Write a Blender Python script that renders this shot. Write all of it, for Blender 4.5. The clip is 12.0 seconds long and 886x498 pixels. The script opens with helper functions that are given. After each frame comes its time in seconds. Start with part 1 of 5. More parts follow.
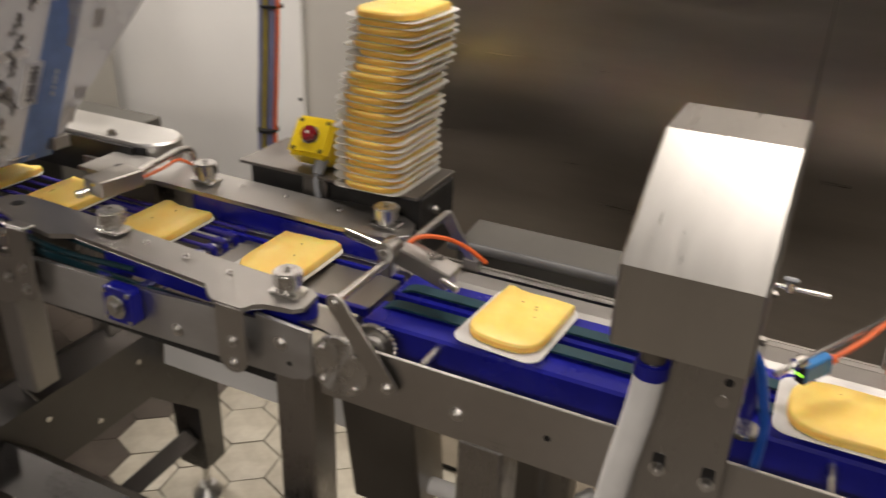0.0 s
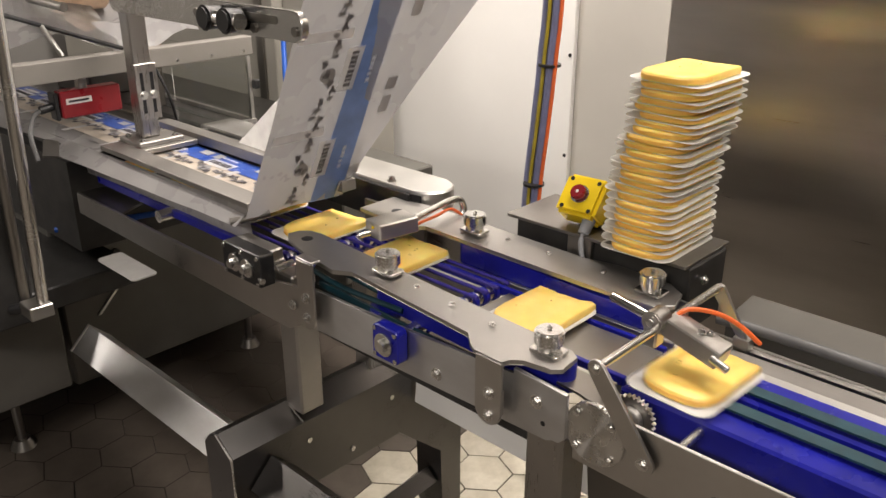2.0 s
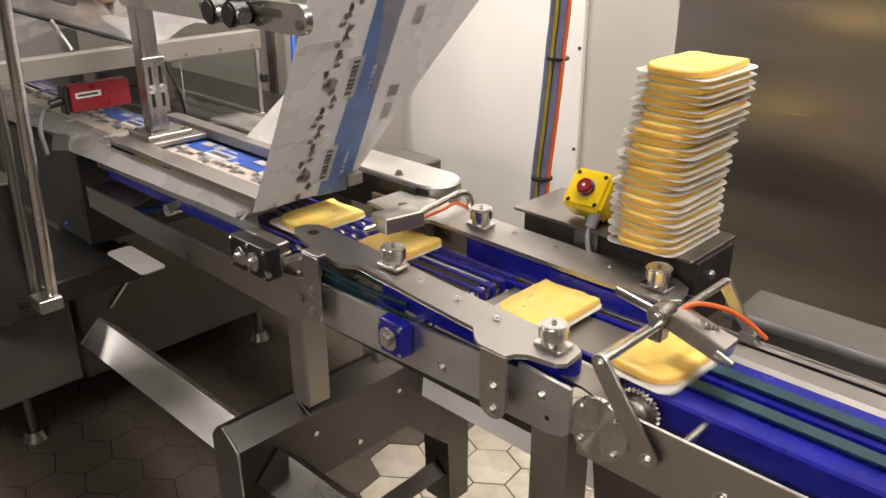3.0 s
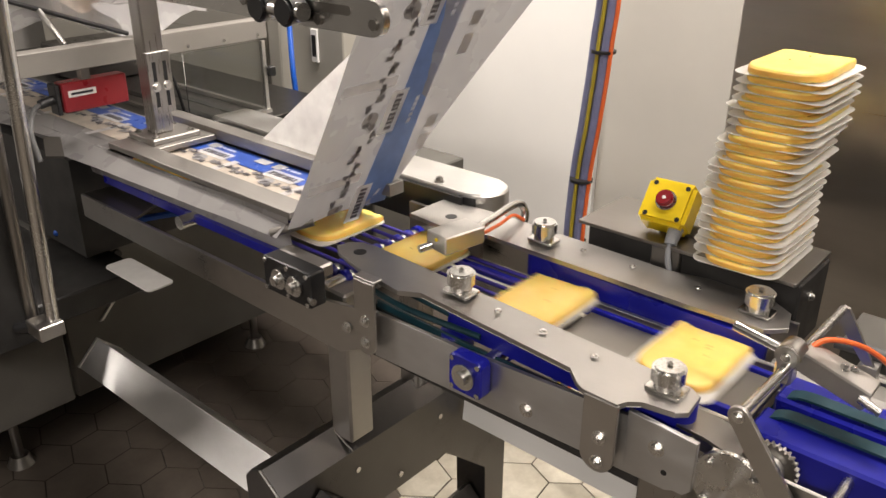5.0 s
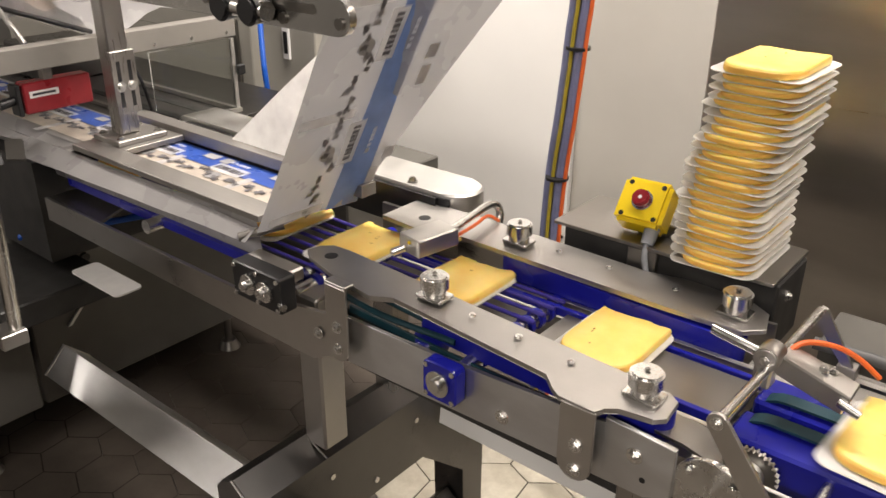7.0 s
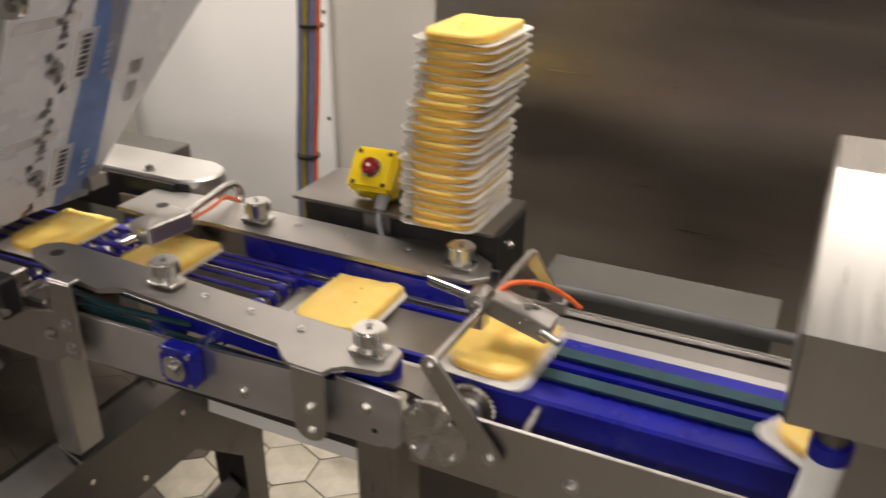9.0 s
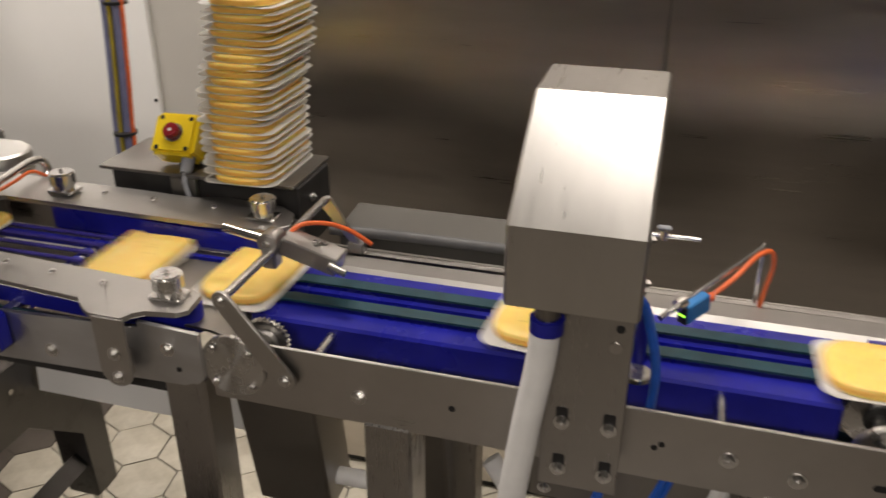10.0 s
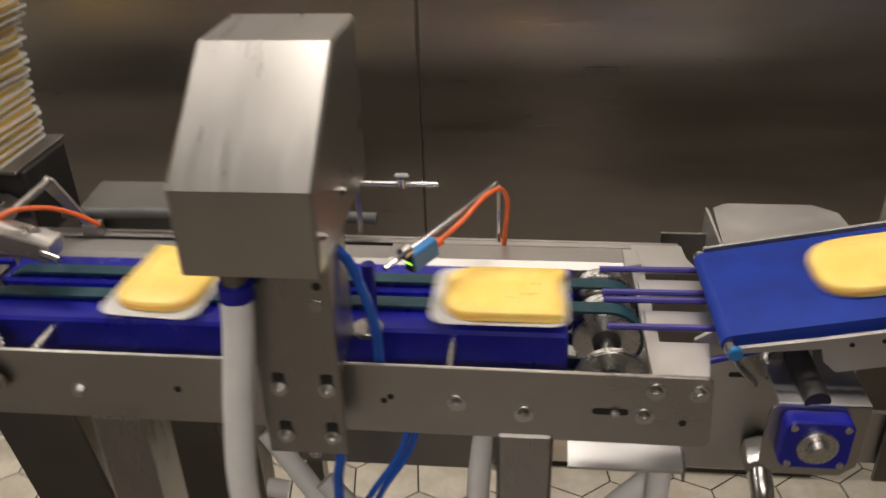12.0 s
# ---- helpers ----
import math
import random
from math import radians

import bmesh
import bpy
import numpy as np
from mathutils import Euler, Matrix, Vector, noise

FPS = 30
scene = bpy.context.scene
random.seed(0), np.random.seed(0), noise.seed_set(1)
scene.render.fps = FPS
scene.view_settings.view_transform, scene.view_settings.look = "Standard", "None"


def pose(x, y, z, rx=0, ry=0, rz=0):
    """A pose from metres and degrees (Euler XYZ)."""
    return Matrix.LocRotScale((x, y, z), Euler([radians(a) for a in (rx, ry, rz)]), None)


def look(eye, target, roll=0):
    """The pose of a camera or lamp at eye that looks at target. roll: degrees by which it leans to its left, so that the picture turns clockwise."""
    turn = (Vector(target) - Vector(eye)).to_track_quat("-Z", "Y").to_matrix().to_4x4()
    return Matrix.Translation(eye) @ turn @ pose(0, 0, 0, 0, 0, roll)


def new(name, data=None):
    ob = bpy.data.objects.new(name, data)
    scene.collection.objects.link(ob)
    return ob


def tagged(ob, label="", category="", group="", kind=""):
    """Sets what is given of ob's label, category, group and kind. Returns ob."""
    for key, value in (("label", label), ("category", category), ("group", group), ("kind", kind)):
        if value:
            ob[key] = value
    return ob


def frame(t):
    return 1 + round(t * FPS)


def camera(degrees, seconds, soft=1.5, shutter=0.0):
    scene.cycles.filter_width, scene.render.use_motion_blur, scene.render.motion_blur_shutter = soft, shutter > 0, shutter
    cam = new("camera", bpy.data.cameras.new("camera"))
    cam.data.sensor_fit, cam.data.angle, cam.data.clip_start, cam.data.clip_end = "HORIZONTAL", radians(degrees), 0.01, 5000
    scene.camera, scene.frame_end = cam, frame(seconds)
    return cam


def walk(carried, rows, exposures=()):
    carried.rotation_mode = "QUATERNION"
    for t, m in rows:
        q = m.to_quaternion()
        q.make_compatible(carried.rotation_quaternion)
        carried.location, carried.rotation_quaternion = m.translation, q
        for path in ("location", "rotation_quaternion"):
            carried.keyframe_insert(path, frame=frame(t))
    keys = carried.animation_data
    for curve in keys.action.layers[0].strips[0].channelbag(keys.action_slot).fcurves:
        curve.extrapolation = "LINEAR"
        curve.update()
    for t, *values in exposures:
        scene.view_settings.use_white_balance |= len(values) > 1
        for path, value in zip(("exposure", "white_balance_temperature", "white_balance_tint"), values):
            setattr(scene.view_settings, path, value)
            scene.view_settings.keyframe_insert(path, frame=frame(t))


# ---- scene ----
cam = camera(56.3, 12.0, shutter=0.6)
PATH = [
    (0, (-0.079, 0.218, 1.527), (-0.845, 1.844, 0.65), 2.1),
    (0.5, (-0.089, 0.223, 1.53), (-1.073, 1.743, 0.682), 1.0),
    (1, (-0.108, 0.22, 1.531), (-1.248, 1.651, 0.725), 0.3),
    (1.5, (-0.121, 0.216, 1.533), (-1.353, 1.584, 0.75), 0.2),
    (2, (-0.118, 0.209, 1.534), (-1.386, 1.549, 0.761), 0.0),
    (2.5, (-0.114, 0.212, 1.535), (-1.391, 1.542, 0.76), -0.2),
    (3, (-0.111, 0.218, 1.533), (-1.396, 1.533, 0.747), -0.3),
    (3.5, (-0.184, 0.224, 1.529), (-1.439, 1.552, 0.715), 0.2),
    (3.7, (-0.234, 0.227, 1.533), (-1.473, 1.569, 0.716), 0.2),
    (5.3, (-0.358, 0.219, 1.536), (-1.544, 1.593, 0.696), 0.4),
    (5.5, (-0.361, 0.23, 1.542), (-1.539, 1.605, 0.692), 0.5),
    (6, (-0.363, 0.24, 1.534), (-1.529, 1.629, 0.691), 0.4),
    (6.5, (-0.368, 0.25, 1.536), (-1.534, 1.637, 0.687), 0.4),
    (6.7, (-0.368, 0.249, 1.535), (-1.531, 1.639, 0.689), 0.3),
    (8.5, (-0.324, 0.27, 1.535), (-1.246, 1.821, 0.672), 1.1),
    (9, (-0.249, 0.283, 1.527), (-1.014, 1.912, 0.656), 0.5),
    (9.5, (-0.168, 0.268, 1.513), (-0.808, 1.94, 0.622), 0.2),
    (10, (-0.089, 0.214, 1.512), (-0.575, 1.934, 0.615), 0.1),
    (10.5, (-0.091, 0.169, 1.516), (-0.356, 1.947, 0.639), -0.5),
    (11, (-0.153, 0.106, 1.518), (-0.193, 1.91, 0.655), -0.5),
    (11.5, (-0.091, 0.146, 1.505), (-0.096, 1.945, 0.632), -1.0),
    (12, (0.099, 0.283, 1.487), (-0.096, 2.015, 0.505), -1.8),
]
EXPOSURES = [(0.0, -0.60), (0.8, -0.48), (1.6, -0.20), (2.5, 0.0), (6.5, 0.04), (8.4, 0.02), (9.2, -0.46), (10.5, -0.56), (12.0, -0.58)]
walk(cam, [(t, look(eye, target, roll)) for t, eye, target, roll in PATH], EXPOSURES)

# ---- world, light, exposure ----
world = bpy.data.worlds.new("world")
world.use_nodes = True
scene.world = world
world.node_tree.nodes["Background"].inputs[0].default_value = (0.8, 0.85, 1.0, 1)
world.node_tree.nodes["Background"].inputs[1].default_value = 0.02


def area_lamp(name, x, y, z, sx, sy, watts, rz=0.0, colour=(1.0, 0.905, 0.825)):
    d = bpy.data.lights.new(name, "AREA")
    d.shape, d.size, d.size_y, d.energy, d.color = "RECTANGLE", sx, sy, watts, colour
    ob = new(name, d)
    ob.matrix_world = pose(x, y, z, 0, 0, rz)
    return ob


area_lamp("ceiling_light", 0.32, 1.22, 2.85, 1.5, 0.30, 34)
area_lamp("ceiling_light", -1.45, 1.72, 2.85, 1.5, 0.30, 86)
# added lamp out of view, brightens the west side that the steel mirrors
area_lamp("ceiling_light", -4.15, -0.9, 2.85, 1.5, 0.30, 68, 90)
area_lamp("ceiling_light", 0.1, -1.9, 2.85, 1.5, 0.30, 102)

# ---- materials ----
def nodes_of(name):
    m = bpy.data.materials.new(name)
    m.use_nodes = True
    nt = m.node_tree
    return m, nt, nt.nodes["Principled BSDF"]


def mapping(nt, scale, space="Object"):
    tc = nt.nodes.new("ShaderNodeTexCoord")
    mp = nt.nodes.new("ShaderNodeMapping")
    mp.inputs["Scale"].default_value = scale
    nt.links.new(tc.outputs[space], mp.inputs["Vector"])
    return mp.outputs["Vector"]


def noise_tex(nt, vec, scale, detail=4.0, rough=0.55):
    n = nt.nodes.new("ShaderNodeTexNoise")
    n.inputs["Scale"].default_value = scale
    n.inputs["Detail"].default_value = detail
    n.inputs["Roughness"].default_value = rough
    nt.links.new(vec, n.inputs["Vector"])
    return n.outputs["Fac"]


def ramp(nt, fac, stops):
    r = nt.nodes.new("ShaderNodeValToRGB")
    e = r.color_ramp.elements
    e[0].position, e[0].color = stops[0][0], (*stops[0][1], 1)
    e[1].position, e[1].color = stops[1][0], (*stops[1][1], 1)
    for p, c in stops[2:]:
        k = e.new(p)
        k.color = (*c, 1)
    nt.links.new(fac, r.inputs["Fac"])
    return r.outputs["Color"]


def span(nt, fac, lo, hi, a=0.3, b=0.7):
    r = nt.nodes.new("ShaderNodeMapRange")
    r.inputs["From Min"].default_value, r.inputs["From Max"].default_value = a, b
    r.inputs["To Min"].default_value, r.inputs["To Max"].default_value = lo, hi
    nt.links.new(fac, r.inputs["Value"])
    return r.outputs["Result"]


def bump(nt, b, fac, strength, dist=0.001):
    n = nt.nodes.new("ShaderNodeBump")
    n.inputs["Strength"].default_value, n.inputs["Distance"].default_value = strength, dist
    nt.links.new(fac, n.inputs["Height"])
    nt.links.new(n.outputs["Normal"], b.inputs["Normal"])


def mottled(nt, c, amount=0.25):
    lo = tuple(v * (1 - amount) for v in c)
    hi = tuple(min(1, v * (1 + amount)) for v in c)
    return lo, hi


def plain(name, c, rough=0.5, metal=0.0, vary=0.15, scale=30.0, grain=0.0, spec=0.5, coat=0.0):
    m, nt, b = nodes_of(name)
    v = mapping(nt, (1, 1, 1))
    f = noise_tex(nt, v, scale)
    lo, hi = mottled(nt, c, vary)
    nt.links.new(ramp(nt, f, [(0.3, lo), (0.7, hi)]), b.inputs["Base Color"])
    b.inputs["Roughness"].default_value, b.inputs["Metallic"].default_value = rough, metal
    b.inputs["Specular IOR Level"].default_value = spec
    b.inputs["Coat Weight"].default_value = coat
    nt.links.new(span(nt, noise_tex(nt, v, scale * 0.4), max(0.03, rough - 0.1), min(1, rough + 0.12)), b.inputs["Roughness"])
    if grain:
        bump(nt, b, noise_tex(nt, v, scale * 12, 2.0), grain)
    return m


def steel(name, c=(0.51, 0.495, 0.475), rough=0.33, brush=(2, 90, 90), strength=0.012, smear=0.06, blot=(1, 1, 1), aniso=0.0, axis="Z", across=0.0):
    m, nt, b = nodes_of(name)
    v = mapping(nt, brush)
    fine = noise_tex(nt, v, 14.0, 3.0, 0.6)
    soft = noise_tex(nt, mapping(nt, blot), 6.0, 5.0, 0.6)
    mix = nt.nodes.new("ShaderNodeMath")
    mix.operation = "ADD"
    a = span(nt, fine, -0.035, 0.035)
    d = span(nt, soft, rough - smear, rough + smear)
    nt.links.new(a, mix.inputs[0])
    nt.links.new(d, mix.inputs[1])
    nt.links.new(mix.outputs[0], b.inputs["Roughness"])
    lo, hi = mottled(nt, c, 0.10)
    nt.links.new(ramp(nt, soft, [(0.3, lo), (0.7, hi)]), b.inputs["Base Color"])
    b.inputs["Metallic"].default_value = 1.0
    bump(nt, b, fine, strength, 0.0006)
    if aniso:
        tg = nt.nodes.new("ShaderNodeTangent")
        tg.direction_type, tg.axis = "RADIAL", axis
        nt.links.new(tg.outputs[0], b.inputs["Tangent"])
        b.inputs["Anisotropic"].default_value = aniso
        b.inputs["Anisotropic Rotation"].default_value = across
    return m


STEEL = steel("brushed_steel", aniso=0.65)
STEEL_V = steel("brushed_steel_upright", (0.40, 0.385, 0.365), smear=0.03, brush=(24, 24, 1.2), strength=0.0, rough=0.30)
STEEL_PLATE = steel("plate_steel", (0.43, 0.415, 0.395), 0.42, (2, 90, 90), 0.012, 0.05)
STEEL_HOOD = steel("hood_steel", (0.57, 0.555, 0.525), 0.31, (24, 1.0, 1.0), 0.0, 0.02, (1.6, 0.5, 0.5))
STEEL_WALL = steel("wall_steel", (0.56, 0.525, 0.485), 0.34, (0.5, 30, 30), 0.005, 0.07, (0.35, 1, 2.4), 0.75)
STEEL_DULL = steel("dull_steel", (0.29, 0.275, 0.255), 0.36, (3, 60, 60), 0.015, 0.06)
# steel whose base colour is lowered to stand for dark reflections
STEEL_DARKENED = steel("darkened_steel", (0.118, 0.113, 0.110), 0.32, (3, 60, 60), 0.012, 0.05)
STEEL_DISC = steel("turned_steel", (0.60, 0.59, 0.57), 0.28, (3, 3, 3), 0.0, 0.01, (1, 1, 1), 0.92, "Y", 0.25)
STEEL_BRIGHT = steel("polished_steel", (0.64, 0.63, 0.61), 0.24, (40, 40, 40), 0.02, 0.05)
STEEL_LIGHT = steel("pale_steel", (0.66, 0.65, 0.63), 0.42, (4, 50, 50), 0.015, 0.08)
STEEL_MATT = steel("matt_steel", (0.36, 0.345, 0.325), 0.52, (3, 50, 50), 0.012, 0.06)
STEEL_RAIL = steel("satin_rail_steel", (0.66, 0.655, 0.65), 0.44, (2, 60, 60), 0.012, 0.08, (1.2, 1, 3), 0.6, "Z", 0.25)
BLUE = plain("blue_plastic", (0.010, 0.012, 0.26), 0.30, 0, 0.2, 14, 0.02)
BLUE_BELT = plain("blue_belt", (0.008, 0.030, 0.25), 0.62, 0, 0.18, 20, 0.05, 0.25)
PURPLE = plain("violet_belt", (0.035, 0.025, 0.22), 0.45, 0, 0.2, 40)
GREEN = plain("green_belt", (0.007, 0.040, 0.055), 0.5, 0, 0.25, 30, 0.04)
BLACK = plain("black_plastic", (0.012, 0.012, 0.013), 0.38, 0, 0.25, 30, 0.03)
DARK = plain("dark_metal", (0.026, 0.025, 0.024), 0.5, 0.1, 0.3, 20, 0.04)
WHITE = plain("white_hose", (0.86, 0.85, 0.83), 0.5, 0, 0.05, 25, 0.02)
YELLOW = plain("yellow_plastic", (0.80, 0.58, 0.010), 0.35, 0, 0.06, 20)
RED = plain("red_plastic", (0.25, 0.014, 0.020), 0.3, 0, 0.15, 20)
YELLOW_HOSE = plain("yellow_hose", (0.42, 0.33, 0.03), 0.45, 0, 0.1, 40)
ORANGE = plain("orange_cable", (0.75, 0.14, 0.03), 0.45, 0, 0.1, 60)
CONDUIT = plain("dark_conduit", (0.09, 0.09, 0.09), 0.6, 0, 0.15, 40)
GREY = plain("grey_plastic", (0.27, 0.28, 0.30), 0.45, 0, 0.1, 40)
VIOLET_HOSE = plain("lilac_hose", (0.20, 0.21, 0.36), 0.4, 0, 0.12, 40)
CYAN = plain("blue_sensor", (0.03, 0.17, 0.42), 0.35, 0, 0.1, 40)
AIR = plain("blue_hose", (0.015, 0.10, 0.50), 0.32, 0, 0.12, 40)
PAPER = plain("label_paper", (0.75, 0.74, 0.72), 0.5, 0, 0.05, 30)
INK = plain("dark_ink", (0.025, 0.023, 0.03), 0.5, 0, 0.2, 60)
PINK = plain("warm_print", (0.62, 0.44, 0.30), 0.45, 0, 0.2, 30)
PRINT_DEEP = plain("deep_blue_print", (0.03, 0.08, 0.36), 0.3, 0, 0.15, 25)


def printed(name, c, through_film=0.45, rough=0.35):
    m, nt, b = nodes_of(name)
    f = noise_tex(nt, mapping(nt, (1, 1, 1)), 25.0, 3.0)
    lo, hi = mottled(nt, c, 0.12)
    col = ramp(nt, f, [(0.3, lo), (0.7, hi)])
    nt.links.new(col, b.inputs["Base Color"])
    b.inputs["Roughness"].default_value = rough
    t = nt.nodes.new("ShaderNodeBsdfTranslucent")
    nt.links.new(col, t.inputs["Color"])
    mix = nt.nodes.new("ShaderNodeMixShader")
    mix.inputs[0].default_value = through_film
    nt.links.new(b.outputs[0], mix.inputs[1])
    nt.links.new(t.outputs[0], mix.inputs[2])
    nt.links.new(mix.outputs[0], nt.nodes["Material Output"].inputs["Surface"])
    return m


FILM_WHITE = printed("film_white", (0.93, 0.92, 0.93), 0.75)
FILM_INK = printed("film_ink", (0.15, 0.14, 0.15))
FILM_BLUE = printed("film_blue", (0.17, 0.27, 0.56))
TRAY = printed("white_card", (0.91, 0.895, 0.87), 0.5, 0.6)
FILM_BAND = printed("film_band", (0.80, 0.79, 0.79), 0.6)
FILM_TAN = printed("film_tan", (0.74, 0.66, 0.57))
FILM_PALE = printed("film_pale_grey", (0.62, 0.61, 0.62))
FILM_DARK = printed("film_dark_grey", (0.27, 0.26, 0.27))
FILM_GREY = printed("film_grey", (0.50, 0.49, 0.50))
WHITE_PANEL = plain("white_panel", (0.86, 0.85, 0.825), 0.42, 0, 0.025, 2.5, 0.01)
BEAM_PAINT = plain("satin_beam", (0.25, 0.235, 0.215), 0.55, 0.2, 0.08, 6, 0.01, 0.3)
GREY_PAINT = plain("grey_paint", (0.125, 0.12, 0.108), 0.45, 0.3, 0.12, 6, 0.02)
CABINET = plain("cream_cabinet", (0.34, 0.325, 0.285), 0.45, 0, 0.05, 3)
CREAM = plain("cream_panel", (0.53, 0.51, 0.465), 0.45, 0, 0.05, 3)
GROUT = plain("grout", (0.045, 0.04, 0.035), 0.85, 0, 0.3, 60, 0.3)
PLASTER = plain("plain_wall", (0.34, 0.33, 0.31), 0.7, 0, 0.05, 4, 0.02)


def glow(name, c, s):
    m, nt, b = nodes_of(name)
    b.inputs["Base Color"].default_value = (*c, 1)
    b.inputs["Emission Color"].default_value = (*c, 1)
    b.inputs["Emission Strength"].default_value = s
    return m


LED = glow("green_led", (0.35, 1.0, 0.05), 3.0)


def film_mat():
    m, nt, b = nodes_of("packing_film")
    f = noise_tex(nt, mapping(nt, (1, 1, 1)), 9.0, 3.0)
    nt.links.new(ramp(nt, f, [(0.3, (0.31, 0.30, 0.30)), (0.7, (0.38, 0.37, 0.365))]), b.inputs["Base Color"])
    nt.links.new(span(nt, f, 0.22, 0.36), b.inputs["Roughness"])
    bump(nt, b, noise_tex(nt, mapping(nt, (1, 1, 1)), 5.0, 2.0), 0.15, 0.01)
    t = nt.nodes.new("ShaderNodeBsdfTranslucent")
    t.inputs["Color"].default_value = (0.37, 0.365, 0.37, 1)
    mix = nt.nodes.new("ShaderNodeMixShader")
    mix.inputs[0].default_value = 0.34
    out = nt.nodes["Material Output"]
    nt.links.new(b.outputs[0], mix.inputs[1])
    nt.links.new(t.outputs[0], mix.inputs[2])
    nt.links.new(mix.outputs[0], out.inputs["Surface"])
    return m


FILM = film_mat()


def clear_mat():
    m, nt, b = nodes_of("clear_acrylic")
    b.inputs["Base Color"].default_value = (0.93, 0.94, 0.93, 1)
    b.inputs["Roughness"].default_value = 0.03
    b.inputs["Transmission Weight"].default_value = 1.0
    b.inputs["IOR"].default_value = 1.3
    return m


CLEAR = clear_mat()


def cheese_mat():
    m, nt, b = nodes_of("cheese")
    geo = nt.nodes.new("ShaderNodeNewGeometry")
    v = mapping(nt, (1, 1, 1))
    f = noise_tex(nt, v, 28.0, 4.0)
    info = nt.nodes.new("ShaderNodeObjectInfo")
    body = ramp(nt, f, [(0.25, (0.90, 0.60, 0.13)), (0.75, (0.95, 0.71, 0.21))])
    hue = nt.nodes.new("ShaderNodeHueSaturation")
    nt.links.new(span(nt, info.outputs["Random"], 0.92, 1.05, 0, 1), hue.inputs["Value"])
    nt.links.new(body, hue.inputs["Color"])
    nt.links.new(hue.outputs[0], b.inputs["Base Color"])
    b.inputs["Roughness"].default_value = 0.42
    b.inputs["Subsurface Weight"].default_value = 0.45
    b.inputs["Subsurface Radius"].default_value = (0.006, 0.003, 0.001)
    b.inputs["Subsurface Scale"].default_value = 0.5
    bump(nt, b, noise_tex(nt, v, 180.0, 3.0), 0.12, 0.001)
    return m


CHEESE = cheese_mat()
RIND = plain("cheese_rind", (0.93, 0.52, 0.10), 0.45, 0, 0.12, 40, 0.1)
HOLE = plain("cheese_pit", (0.40, 0.22, 0.03), 0.6, 0, 0.1, 60)


def tile_mat(name, c0, c1, spread=(0.86, 1.08)):
    m, nt, b = nodes_of(name)
    info = nt.nodes.new("ShaderNodeObjectInfo")
    geo = nt.nodes.new("ShaderNodeNewGeometry")
    add = nt.nodes.new("ShaderNodeMath")
    add.operation = "ADD"
    nt.links.new(info.outputs["Random"], add.inputs[0])
    nt.links.new(geo.outputs["Random Per Island"], add.inputs[1])
    f = noise_tex(nt, mapping(nt, (1, 1, 1)), 14.0, 6.0, 0.65)
    base = ramp(nt, f, [(0.28, c0), (0.72, c1)])
    hue = nt.nodes.new("ShaderNodeHueSaturation")
    nt.links.new(span(nt, add.outputs[0], *spread, 0, 2), hue.inputs["Value"])
    nt.links.new(base, hue.inputs["Color"])
    nt.links.new(hue.outputs[0], b.inputs["Base Color"])
    nt.links.new(span(nt, f, 0.3, 0.5), b.inputs["Roughness"])
    bump(nt, b, f, 0.1, 0.001)
    return m


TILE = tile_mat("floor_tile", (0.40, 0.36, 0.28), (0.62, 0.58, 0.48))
# front tiles toned down so that the steel mirrors a dimmer floor
TILE_MID = tile_mat("mid_tone_tile", (0.12, 0.105, 0.085), (0.20, 0.175, 0.145))
# shade round the wrapping machine, put into the tile colour
TILE_SHADED = tile_mat("shaded_tile", (0.070, 0.057, 0.047), (0.112, 0.094, 0.078), (0.95, 1.04))

# ---- mesh kit ----
BASE = {}


def thing(name, base, label, category, group="", kind=""):
    ob = new(name)
    ob.empty_display_size = 0.05
    ob.location = base
    BASE[ob.name] = Vector(base)
    return tagged(ob, label, category, group, kind)


def part(name, bm, material, parent=None, label=""):
    """One mesh object out of a bmesh in world places, under a thing or a part."""
    base = BASE[parent.name] if parent else Vector((0, 0, 0))
    for v in bm.verts:
        v.co -= base
    bmesh.ops.recalc_face_normals(bm, faces=bm.faces)
    for f in bm.faces:
        f.smooth = True
    for e in bm.edges:
        if len(e.link_faces) == 2 and e.calc_face_angle(0.0) > 0.55:
            e.smooth = False
    me = bpy.data.meshes.new(name)
    bm.to_mesh(me)
    bm.free()
    for m in material if isinstance(material, (list, tuple)) else (material,):
        me.materials.append(m)
    ob = new(name, me)
    if parent:
        ob.parent = parent
    BASE[ob.name] = base
    if label:
        ob["label"] = label
    return ob


def solo(name, bm, material, label, category, group="", kind=""):
    return tagged(part(name, bm, material), label, category, group, kind)


def box(x0, x1, y0, y1, z0, z1, bev=0.0, bm=None, seg=1):
    bm = bm or bmesh.new()
    m = Matrix.Translation(((x0 + x1) / 2, (y0 + y1) / 2, (z0 + z1) / 2)) @ Matrix.Diagonal((x1 - x0, y1 - y0, z1 - z0, 1))
    r = bmesh.ops.create_cube(bm, size=1, matrix=m)
    if bev:
        es = list({e for v in r["verts"] for e in v.link_edges})
        bmesh.ops.bevel(bm, geom=es, offset=bev, segments=seg, affect="EDGES", clamp_overlap=True)
    return bm


